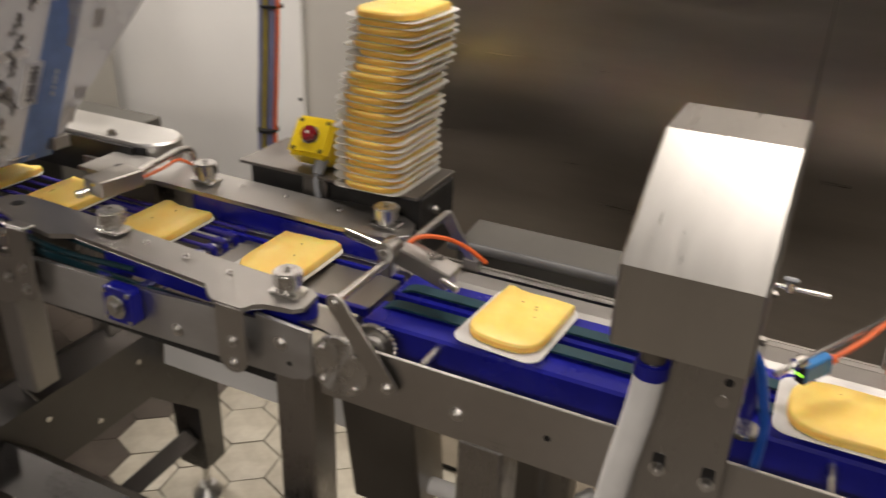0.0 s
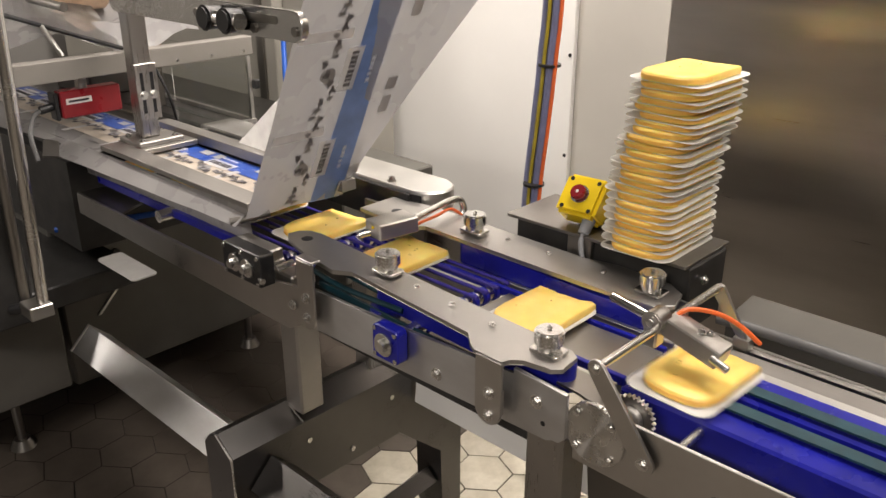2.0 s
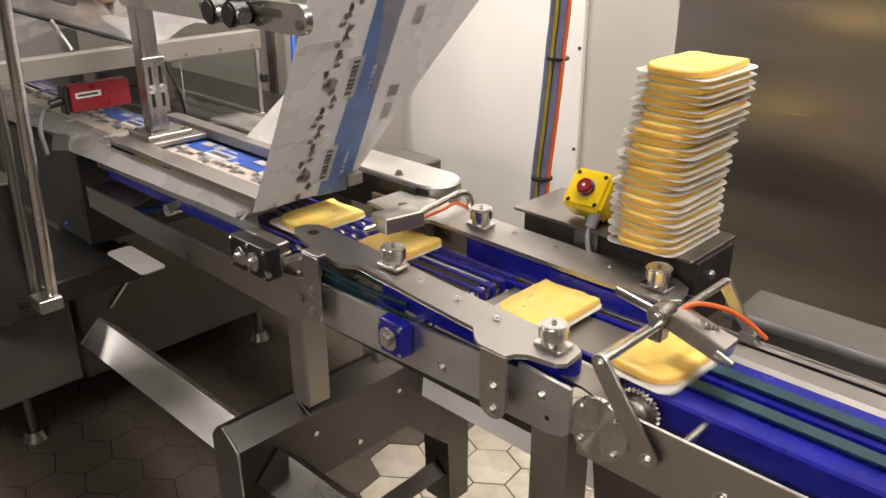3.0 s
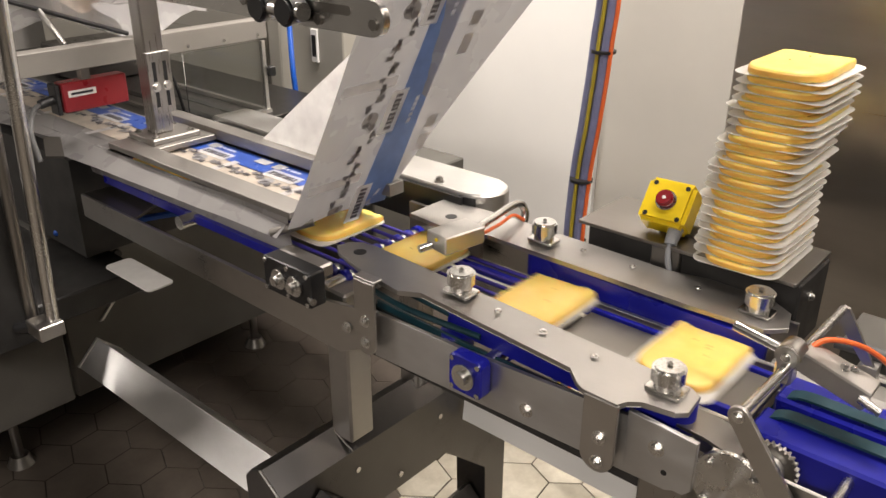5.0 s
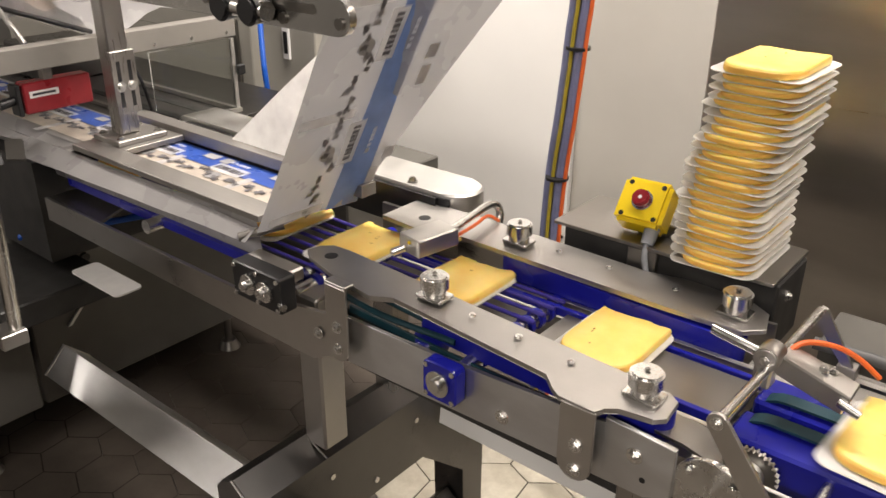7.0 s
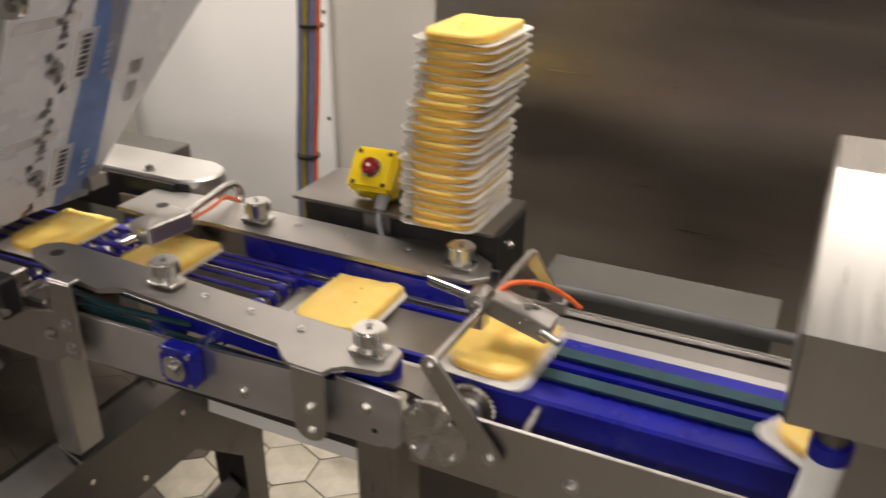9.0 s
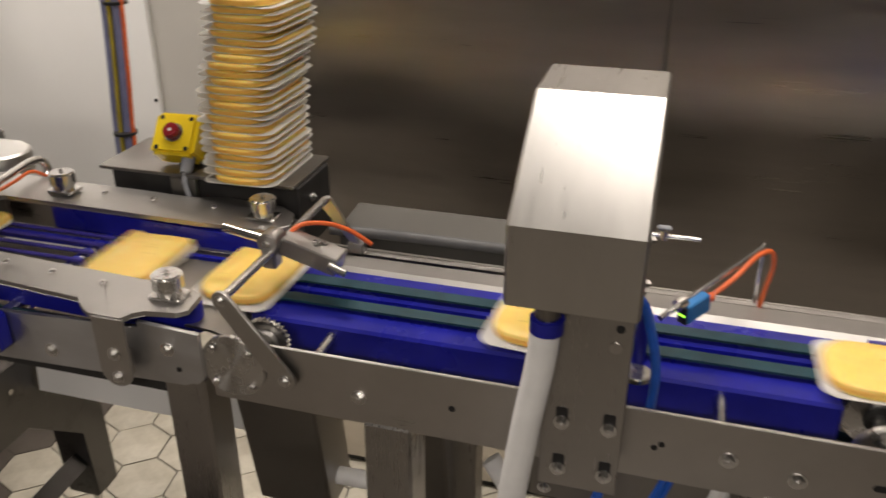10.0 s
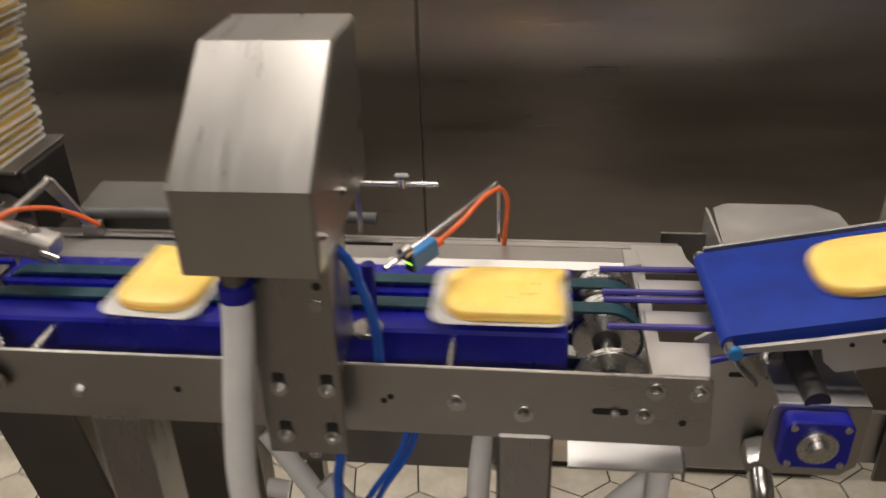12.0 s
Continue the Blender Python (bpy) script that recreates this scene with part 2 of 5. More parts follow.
def cyl(p0, p1, r0, r1=None, seg=20, bev=0.0, bm=None):
    bm = bm or bmesh.new()
    a, b = Vector(p0), Vector(p1)
    d = b - a
    m = Matrix.Translation((a + b) / 2) @ d.to_track_quat("Z", "Y").to_matrix().to_4x4()
    r = bmesh.ops.create_cone(bm, cap_ends=True, segments=seg, radius1=r0, radius2=r0 if r1 is None else r1, depth=d.length, matrix=m)
    if bev:
        es = [e for e in {e for v in r["verts"] for e in v.link_edges} if any(len(f.verts) > 4 for f in e.link_faces)]
        bmesh.ops.bevel(bm, geom=es, offset=bev, segments=2, affect="EDGES", clamp_overlap=True)
    return bm


AX = {"xy": (0, 1, 2), "xz": (0, 2, 1), "yz": (1, 2, 0)}


def sheet(pts, plane, a, b, bev=0.0, bm=None):
    """A plate: the outline pts in a plane, from a to b along the third axis."""
    bm = bm or bmesh.new()
    i, j, k = AX[plane]
    lo, hi = [], []
    for p in pts:
        c = [0, 0, 0]
        c[i], c[j] = p
        c[k] = a
        lo.append(bm.verts.new(c))
        c[k] = b
        hi.append(bm.verts.new(c))
    n = len(pts)
    fs = [bm.faces.new(lo), bm.faces.new(hi)]
    for q in range(n):
        fs.append(bm.faces.new((lo[q], lo[(q + 1) % n], hi[(q + 1) % n], hi[q])))
    if bev:
        es = list(fs[0].edges) + list(fs[1].edges)
        bmesh.ops.bevel(bm, geom=es, offset=bev, segments=1, affect="EDGES", clamp_overlap=True)
    return bm


def arc(cx, cy, r, a0, a1, n=6):
    return [(cx + r * math.cos(radians(a0 + (a1 - a0) * i / n)), cy + r * math.sin(radians(a0 + (a1 - a0) * i / n))) for i in range(n + 1)]


def rounded(x0, x1, y0, y1, r, n=4):
    return arc(x1 - r, y1 - r, r, 0, 90, n) + arc(x0 + r, y1 - r, r, 90, 180, n) + arc(x0 + r, y0 + r, r, 180, 270, n) + arc(x1 - r, y0 + r, r, 270, 360, n)


def curve_pts(pts, n=6):
    p = [Vector(q) for q in pts]
    p = [2 * p[0] - p[1]] + p + [2 * p[-1] - p[-2]]
    out = []
    for i in range(1, len(p) - 2):
        for s in range(n):
            t = s / n
            a, b, c, d = p[i - 1], p[i], p[i + 1], p[i + 2]
            out.append(0.5 * (2 * b + (c - a) * t + (2 * a - 5 * b + 4 * c - d) * t * t + (3 * b - a - 3 * c + d) * t ** 3))
    return out + [p[-2]]


def tube(pts, r, seg=10, n=6, bm=None, smooth=True):
    bm = bm or bmesh.new()
    p = curve_pts(pts, n) if smooth else [Vector(q) for q in pts]
    rings, up = [], Vector((0, 0, 1))
    last = None
    for i, q in enumerate(p):
        d = (p[min(i + 1, len(p) - 1)] - p[max(i - 1, 0)]).normalized()
        s = last if last is not None else (up if abs(d.z) < 0.9 else Vector((1, 0, 0)))
        s = (s - d * s.dot(d)).normalized()
        last = s
        w = d.cross(s)
        rings.append([bm.verts.new(q + r * (math.cos(2 * math.pi * k / seg) * s + math.sin(2 * math.pi * k / seg) * w)) for k in range(seg)])
    for a, b in zip(rings, rings[1:]):
        for k in range(seg):
            bm.faces.new((a[k], a[(k + 1) % seg], b[(k + 1) % seg], b[k]))
    bm.faces.new(rings[0][::-1])
    bm.faces.new(rings[-1])
    return bm


def hexbolt(p, d, r=0.0065, h=0.005, washer=True):
    """A hexagon bolt head at p that points along d."""
    p, d = Vector(p), Vector(d).normalized()
    bm = bmesh.new()
    if washer:
        cyl(p, p + d * 0.0014, r * 1.45, seg=16, bm=bm)
    cyl(p + d * 0.0012, p + d * (0.0012 + h), r, seg=6, bev=0.0006, bm=bm)
    cyl(p + d * (0.0012 + h), p + d * (0.0025 + h), r * 0.5, seg=10, bm=bm)
    return bm


def quad_sheet(a, b, c, d, nu, nv, wave=0.0, bm=None, thick=0.0):
    bm = bm or bmesh.new()
    a, b, c, d = Vector(a), Vector(b), Vector(c), Vector(d)
    g = []
    for i in range(nu + 1):
        row = []
        for j in range(nv + 1):
            u, v = i / nu, j / nv
            q = a * (1 - u) * (1 - v) + b * u * (1 - v) + c * u * v + d * (1 - u) * v
            if wave:
                q += Vector((0, 0, wave * noise.noise(q * 6.0)))
            row.append(bm.verts.new(q))
        g.append(row)
    for i in range(nu):
        for j in range(nv):
            bm.faces.new((g[i][j], g[i + 1][j], g[i + 1][j + 1], g[i][j + 1]))
    return bm

# ---- large structure ----
WALL_Y, PANEL_Y = 2.40, 1.82
tagged(part("floor", box(-6.0, 4.0, -7.0, 3.2, -0.12, -0.004), GROUT), "dark grout bed under hexagonal cream floor tiles", "floor", kind="structure")
tagged(part("ceiling", box(-6.0, 4.0, -7.0, 3.2, 2.9, 3.0), PLASTER), "plain pale ceiling of a packing room", "ceiling", kind="structure")
wn = tagged(part("wall_north", box(-6.0, 4.0, WALL_Y + 0.012, WALL_Y + 0.12, 0, 2.9), CREAM), "pale smooth wall behind the packing line", "wall", kind="structure")
tagged(part("wall_panel", box(-4.6, -1.62, WALL_Y - 0.012, WALL_Y + 0.008, 0, 2.9, 0.002), WHITE_PANEL), "glossy white hygienic wall panel fixed with small dark screws", "wall panel", kind="structure")
for z in (0.768, 1.092, 1.42, 0.44):
    part("panel_screw", cyl((-1.632, WALL_Y - 0.014, z), (-1.632, WALL_Y - 0.010, z), 0.006, seg=12), DARK, bpy.data.objects["wall_panel"])
tagged(part("wall_south", box(-6.0, 4.0, -7.1, -7.0, 0, 2.9), PLASTER), "plain pale wall", "wall", kind="structure")
tagged(part("wall_west", box(-4.8, -4.7, -7.0, 3.2, 0, 2.9), PLASTER), "plain pale wall", "wall", kind="structure")
tagged(part("wall_east", box(4.0, 4.1, -7.0, 3.2, 0, 2.9), PLASTER), "plain pale wall", "wall", kind="structure")


def steel_enclosure():
    t = thing("steel_enclosure", (-0.1, PANEL_Y, 0), "tall brushed stainless steel enclosure of two joined sheets", "steel panel")
    part("left_sheet", box(-0.995, -0.1112, PANEL_Y, PANEL_Y + 0.10, 0.02, 2.3, 0.003), STEEL_WALL, t)
    part("right_sheet", box(-0.1088, 0.803, PANEL_Y, PANEL_Y + 0.10, 0.02, 2.3, 0.003), STEEL_WALL, t)
    part("seam", box(-0.1112, -0.1088, PANEL_Y + 0.002, PANEL_Y + 0.09, 0.02, 2.3), STEEL_DULL, t)
    part("plinth", box(-0.99, 0.80, PANEL_Y + 0.01, PANEL_Y + 0.09, 0.0, 0.02), DARK, t)


steel_enclosure()


def bolts(parent, places, d, r=0.0065, h=0.005):
    for p in places:
        part("bolt", hexbolt(p, d, r, h), STEEL_BRIGHT, parent)


# ---- the belt conveyor with the turning station ----
RY = 1.02


def belt_conveyor():
    t = thing("belt_conveyor", (-0.15, 1.18, 0), "stainless steel conveyor with blue guides and two green belts", "conveyor")
    pts = [(-0.64, 0.822), (-0.64, 0.905), (-0.632, 0.919)] + arc(0.300, 0.905, 0.009, 90, 0, 4) + arc(0.302, 0.828, 0.012, 0, -90, 4)
    part("front_rail", sheet(pts, "xz", RY, RY + 0.006, 0.0008), STEEL, t)
    part("back_rail", sheet([(-0.64, 0.822), (-0.64, 0.908), (0.317, 0.904), (0.317, 0.82)], "xz", 1.338, 1.344, 0.0008), STEEL, t)
    part("rail_lip", box(-0.64, 0.317, 1.326, 1.338, 0.900, 0.904), STEEL, t)
    part("guide_bar", sheet([(1.268, 0.897), (1.268, 0.901), (1.276, 0.907), (1.312, 0.907), (1.312, 0.897)], "yz", -0.66, -0.09), STEEL_MATT, t)
    # right stretch of the guide bar, in paler steel for the reflection on it
    part("guide_cap", sheet([(1.264, 0.897), (1.264, 0.903), (1.274, 0.910), (1.314, 0.910), (1.314, 0.897)], "yz", -0.0895, 0.235, 0.001), STEEL_PLATE, t)
    part("guide_end", sheet([(0.2355, 1.266), (0.2355, 1.314), (0.256, 1.314), (0.258, 1.274)], "xy", 0.897, 0.9095, 0.001), STEEL_LIGHT, t)
    part("front_guide", box(-0.625, 0.155, 1.106, 1.172, 0.845, 0.905, 0.004), BLUE, t)
    part("back_guide", box(-0.625, 0.165, 1.198, 1.266, 0.845, 0.905, 0.004), BLUE, t)
    part("guide_web", box(-0.62, 0.15, 1.172, 1.198, 0.845, 0.885), BLUE, t)
    for y0 in (1.146, 1.203):
        ring_belt("green_belt", -0.585, 0.205, 0.868, 0.0425, 0.0035, y0, y0 + 0.022, GREEN, t)
    for y0 in (1.112, 1.171, 1.189, 1.246):
        part("transfer_belt", tube([(0.20, y0 + 0.004, 0.914), (0.365, y0 + 0.004, 0.916)], 0.0042, 8, 1, smooth=False), PURPLE, t)
    for y0, r in ((1.066, 0.045), (1.147, 0.0425), (1.175, 0.042), (1.204, 0.0425), (1.240, 0.042)):
        p = part("pulley", cyl((0.205, y0, 0.868), (0.205, y0 + (0.021 if y0 > 1.1 else 0.010), 0.868), r, seg=40, bev=0.002), STEEL_DISC, t)
        part("hub", cyl((0.205, y0 - 0.004, 0.868), (0.205, y0, 0.868), 0.018, seg=20), DARK, p)
    part("shaft", cyl((0.205, RY + 0.006, 0.868), (0.205, 1.337, 0.868), 0.0095, seg=18), STEEL_BRIGHT, t)
    for x in (-0.50, 0.015):
        part("spacer_pin", cyl((x, RY + 0.006, 0.890), (x, 1.106, 0.890), 0.0065, seg=14), STEEL_BRIGHT, t)
    # end bridge with cut-outs between the transfer belts
    bm = bmesh.new()
    sheet([(0.245, 1.027), (0.245, 1.100), (0.318, 1.100), (0.312, 1.06), (0.306, 1.027)], "xy", 0.901, 0.905, bm=bm)
    sheet([(0.250, 1.262), (0.250, 1.334), (0.320, 1.334), (0.322, 1.30), (0.335, 1.262)], "xy", 0.901, 0.905, bm=bm)
    sheet([(0.250, 1.128), (0.250, 1.166), (0.330, 1.166), (0.330, 1.128)], "xy", 0.901, 0.905, bm=bm)
    sheet([(0.250, 1.202), (0.250, 1.240), (0.330, 1.240), (0.330, 1.202)], "xy", 0.901, 0.905, bm=bm)
    box(0.246, 0.262, 1.03, 1.334, 0.893, 0.9, bm=bm)
    part("end_bridge", bm, STEEL_LIGHT, t)
    bolts(t, [(-0.429, RY, 0.862), (0.103, RY, 0.854), (0.026, RY, 0.866), (0.248, RY, 0.894), (0.295, RY, 0.893), (0.238, RY, 0.858)], (0, -1, 0), 0.0075)
    for x, z, r in ((-0.305, 0.870, 0.0045), (-0.058, 0.866, 0.004), (-0.050, 0.872, 0.004), (0.281, 0.851, 0.0045)):
        part("drilled_hole", cyl((x, RY - 0.0006, z), (x, RY + 0.004, z), r, seg=14), BLACK, t)
    part("slot", sheet(arc(0.216, 0.8635, 0.0045, -90, 90) + arc(0.184, 0.8635, 0.0045, 90, 270), "xz", RY - 0.0006, RY + 0.002), BLACK, t)
    part("slot_screw", hexbolt((0.205, RY - 0.0008, 0.8635), (0, -1, 0), 0.0055, 0.003, False), STEEL_BRIGHT, t)
    # round bearing cover of the drive shaft
    c = part("bearing_cover", cyl((-0.603, RY - 0.009, 0.882), (-0.603, RY - 0.0005, 0.882), 0.046, seg=56, bev=0.001), STEEL_DISC, t)
    for a in (45, 135, 225, 315):
        q = (-0.603 + 0.037 * math.cos(radians(a)), RY - 0.009, 0.882 + 0.037 * math.sin(radians(a)))
        part("cover_bolt", hexbolt(q, (0, -1, 0), 0.0055, 0.004, False), STEEL_BRIGHT, c)
    teeth = [(-0.577 + r * math.cos(radians(a)), 0.897 + r * math.sin(radians(a))) for k in range(28) for a, r in ((k * 12.857, 0.030), (k * 12.857 + 3.2, 0.0335), (k * 12.857 + 6.4, 0.0335), (k * 12.857 + 9.6, 0.030))]
    w = part("drive_wheel", sheet(teeth, "xz", 1.060, 1.068), STEEL, t)
    part("wheel_hub", cyl((-0.577, 1.050, 0.897), (-0.577, 1.060, 0.897), 0.019, seg=28, bev=0.001), STEEL_LIGHT, w)
    part("hub", cyl((-0.577, 1.040, 0.897), (-0.577, 1.060, 0.897), 0.011, seg=20), STEEL_BRIGHT, w)
    # stand
    for x, y, s in ((-0.392, 1.05, 0.033), (0.105, 1.05, 0.033), (-0.36, 1.30, 0.03), (0.10, 1.30, 0.03)):
        part("leg", box(x - s, x + s, y - s, y + s, 0.03, 0.825, 0.004), STEEL_V, t)
    for x, y in ((-0.392, 1.05), (0.105, 1.05), (-0.36, 1.30), (0.10, 1.30)):
        part("foot", cyl((x, y, 0), (x, y, 0.03), 0.04, 0.02, 20), STEEL_BRIGHT, t)
    part("drive_box", box(-0.23, 0.078, 1.185, 1.325, 0.600, 0.818, 0.006), STEEL_DULL, t)
    for x0, x1 in ((-0.72, -0.615), (-0.475, -0.39)):
        part("scraper_pan", sheet([(x0, 0.80), (x0 + 0.02, 0.76), ((x0 + x1) / 2, 0.775), (x1 - 0.02, 0.76), (x1, 0.80)], "xz", 1.16, 1.19, 0.001), STEEL, t)
        part("pan_skirt", sheet([(1.195, 0.80), (1.30, 0.80), (1.36, 0.40), (1.26, 0.40)], "yz", x0 - 0.02, x1 + 0.02, 0.004), STEEL_DULL, t)
    part("cross_sheet", box(-0.56, -0.235, 1.20, 1.206, 0.70, 0.80), STEEL_DULL, t)
    part("drip_sheet", sheet([(1.06, 0.735), (1.24, 0.790), (1.24, 0.794), (1.06, 0.739)], "yz", 0.160, 0.300), STEEL_LIGHT, t)
    part("drip_edge", sheet([(1.06, 0.722), (1.06, 0.745), (1.24, 0.80), (1.24, 0.775)], "yz", 0.3005, 0.303), STEEL_DULL, t)
    bolts(t, [(-0.203, 1.185, 0.622), (0.066, 1.185, 0.615), (-0.47, 1.20, 0.745)], (0, -1, 0), 0.007)
    return t


def ring_belt(name, x0, x1, z, r, w, y0, y1, mat, parent):
    bm = bmesh.new()
    o = arc(x1, z, r + w, -90, 90, 12) + arc(x0, z, r + w, 90, 270, 12)
    i = arc(x1, z, r, -90, 90, 12) + arc(x0, z, r, 90, 270, 12)
    v = [[bm.verts.new((p[0], y, p[1])) for p in loop] for loop in (o, i) for y in (y0, y1)]
    n = len(o)
    for a, b in ((0, 1), (1, 3), (3, 2), (2, 0)):
        for k in range(n):
            bm.faces.new((v[a][k], v[a][(k + 1) % n], v[b][(k + 1) % n], v[b][k]))
    return part(name, bm, mat, parent)


belt_conveyor()


def turning_hood():
    t = thing("turning_hood", (-0.165, 1.0, 0.82), "brushed stainless hood with a sloped bright face over the conveyor", "machine hood")
    prof = [(0.937, 1.080), (0.937, 1.170), (1.071, 1.271), (1.178, 1.271), (1.178, 1.080)]
    part("hood_shell", sheet(prof, "yz", -0.230, -0.091, 0.0032), STEEL_HOOD, t)
    part("support_plate", sheet([(-0.187, 0.818), (-0.187, 1.085), (-0.096, 1.085), (-0.096, 0.818)], "xz", 0.979, 0.985, 0.0008), STEEL_V, t)
    part("side_flange", box(-0.099, -0.096, 0.985, 1.06, 0.93, 1.085), STEEL_V, t)
    part("mount_block", box(-0.175, -0.108, 0.985, 1.0195, 0.835, 0.925, 0.002), STEEL_DULL, t)
    for x in (-0.1645, -0.111):
        for z in (0.917, 0.8495):
            s = part("plate_slot", sheet(rounded(x - 0.007, x + 0.007, z - 0.014, z + 0.016, 0.003), "xz", 0.9783, 0.9795), BLACK, t)
            part("plate_bolt", hexbolt((x, 0.9785, z - 0.005), (0, -1, 0), 0.0065, 0.006), STEEL_BRIGHT, s)
    part("plate_hole", cyl((-0.110, 0.9784, 1.045), (-0.110, 0.981, 1.045), 0.005, seg=12), BLACK, t)
    part("plate_stud", cyl((-0.113, 0.9775, 1.021), (-0.113, 0.981, 1.021), 0.007, seg=14), STEEL, t)
    part("spindle", cyl((-0.165, 1.18, 0.985), (-0.165, 1.18, 1.08), 0.018, seg=24), BLUE, t)
    part("stop_post", cyl((-0.088, 1.128, 0.912), (-0.088, 1.128, 0.985), 0.008, seg=16), BLUE, t)
    part("stop_disc", cyl((-0.088, 1.10, 0.906), (-0.088, 1.10, 0.914), 0.019, seg=28, bev=0.001), STEEL_BRIGHT, t)
    part("side_screw", hexbolt((-0.092, 1.046, 1.121), (1, 0, 0), 0.0045, 0.004), STEEL_DULL, t)
    part("side_screw", hexbolt((-0.092, 0.952, 1.118), (1, 0, 0), 0.004, 0.004), STEEL_DULL, t)


turning_hood()


def white_hose():
    t = thing("suction_hose", (-0.2, 0.95, 0), "thick white hose with a blue collar hanging from the hood", "hose")
    part("hose", tube([(-0.186, 0.958, 1.055), (-0.190, 0.955, 1.0), (-0.203, 0.948, 0.90), (-0.213, 0.945, 0.78), (-0.205, 0.95, 0.6), (-0.15, 0.98, 0.35), (0.02, 1.05, 0.14), (0.25, 1.15, 0.06)], 0.0165, 18, 8), WHITE, t)
    part("collar", cyl((-0.1855, 0.958, 1.042), (-0.1855, 0.958, 1.062), 0.0185, seg=22, bev=0.002), BLUE, t)
    part("nozzle", cyl((-0.1855, 0.958, 1.058), (-0.1855, 0.958, 1.082), 0.014, seg=20), STEEL_DULL, t)


white_hose()


def hanging_hose(name, pts, r, mat, label, seg=10):
    return solo(name, tube(pts, r, seg, 8), mat, label, "hose")


hanging_hose("air_hose", [(-0.098, 1.03, 1.06), (-0.085, 1.035, 1.035), (-0.068, 1.045, 0.96), (-0.068, 1.06, 0.88), (-0.070, 1.07, 0.82)], 0.0058, AIR, "bright blue air hose curving down from the hood")
hanging_hose("air_hose", [(-0.112, 1.02, 0.815), (-0.116, 1.02, 0.78), (-0.128, 1.03, 0.70), (-0.13, 1.05, 0.5), (0.0, 1.1, 0.4)], 0.0065, AIR, "bright blue air hose hanging under the conveyor")
hanging_hose("air_hose", [(-0.035, 1.06, 0.80), (-0.055, 1.06, 0.74), (-0.10, 1.06, 0.66), (-0.14, 1.07, 0.55)], 0.0045, AIR, "thin blue air hose slanting down under the conveyor")
hanging_hose("air_hose", [(-0.025, 1.07, 0.80), (-0.042, 1.07, 0.74), (-0.085, 1.07, 0.66), (-0.12, 1.08, 0.55)], 0.0045, AIR, "thin blue air hose slanting down under the conveyor")
for pts in ([(-0.20, 1.20, 0.55), (-0.05, 1.15, 0.42), (0.12, 1.15, 0.46), (0.30, 1.2, 0.60)], [(-0.30, 1.25, 0.6), (-0.16, 1.2, 0.44), (0.0, 1.18, 0.40), (0.2, 1.2, 0.3)],
            [(0.05, 1.2, 0.72), (0.04, 1.18, 0.5), (0.08, 1.2, 0.3)], [(0.30, 1.18, 0.70), (0.29, 1.16, 0.5), (0.27, 1.2, 0.3)], [(-0.6, 1.3, 0.45), (-0.45, 1.28, 0.47), (-0.30, 1.3, 0.42)]):
    hanging_hose("waste_hose", pts, 0.017, WHITE, "loose white ribbed waste hose under the conveyor", 12)


def sensor_on_rod(t_base=(0.06, 1.338, 0.914)):
    t = thing("photo_sensor", t_base, "blue photo sensor on a bent rod with an orange cable", "sensor")
    part("rod", tube([(0.062, 1.335, 0.905), (0.062, 1.335, 0.985), (0.060, 1.325, 1.003), (0.045, 1.29, 1.004), (-0.069, 1.135, 0.974)], 0.0038, 10, 6), STEEL_BRIGHT, t)
    d = Vector((-0.13, -0.17, -0.03)).normalized()
    m = Matrix.Translation((-0.028, 1.178, 0.972)) @ d.to_track_quat("X", "Z").to_matrix().to_4x4()
    bm = box(-0.022, 0.022, -0.008, 0.008, -0.013, 0.013, 0.0015)
    bmesh.ops.transform(bm, matrix=m, verts=bm.verts)
    b = part("sensor_body", bm, CYAN, t)
    bm = box(0.0225, 0.0245, -0.007, 0.007, -0.012, 0.012)
    bmesh.ops.transform(bm, matrix=m, verts=bm.verts)
    part("lens", bm, BLACK, b)
    bm = box(0.0247, 0.0252, -0.005, 0.005, -0.001, 0.002)
    bmesh.ops.transform(bm, matrix=m, verts=bm.verts)
    part("indicator", bm, LED, b)
    bm = cyl((-0.034, 0, 0), (-0.022, 0, 0), 0.006, seg=12)
    bmesh.ops.transform(bm, matrix=m, verts=bm.verts)
    part("plug", bm, ORANGE, b)
    part("clamp", cyl((-0.05, 1.152, 0.985), (-0.042, 1.163, 0.987), 0.008, seg=12), STEEL_BRIGHT, t)
    part("cable", tube([(-0.008, 1.205, 0.977), (0.02, 1.235, 0.992), (0.045, 1.27, 1.008), (0.066, 1.295, 1.008), (0.075, 1.31, 0.98), (0.072, 1.325, 0.93), (0.068, 1.33, 0.88)], 0.0034, 8, 6), ORANGE, t)


sensor_on_rod()


def side_pin():
    t = thing("clamp_rod", (-0.06, 1.337, 0.995), "thin steel rod with a small grey-blue clamping knob", "rod")
    part("rod", cyl((-0.145, 1.337, 0.994), (-0.024, 1.337, 0.994), 0.0036, seg=12), STEEL_BRIGHT, t)
    k = part("knob", box(-0.085, -0.065, 1.332, 1.342, 1.003, 1.009, 0.002), GREY, t)
    part("collar", cyl((-0.075, 1.337, 0.988), (-0.075, 1.337, 1.003), 0.006, seg=14), STEEL_BRIGHT, k)
    part("upright", cyl((-0.14, 1.337, 0.915), (-0.14, 1.337, 1.0), 0.004, seg=12), STEEL, t)


side_pin()


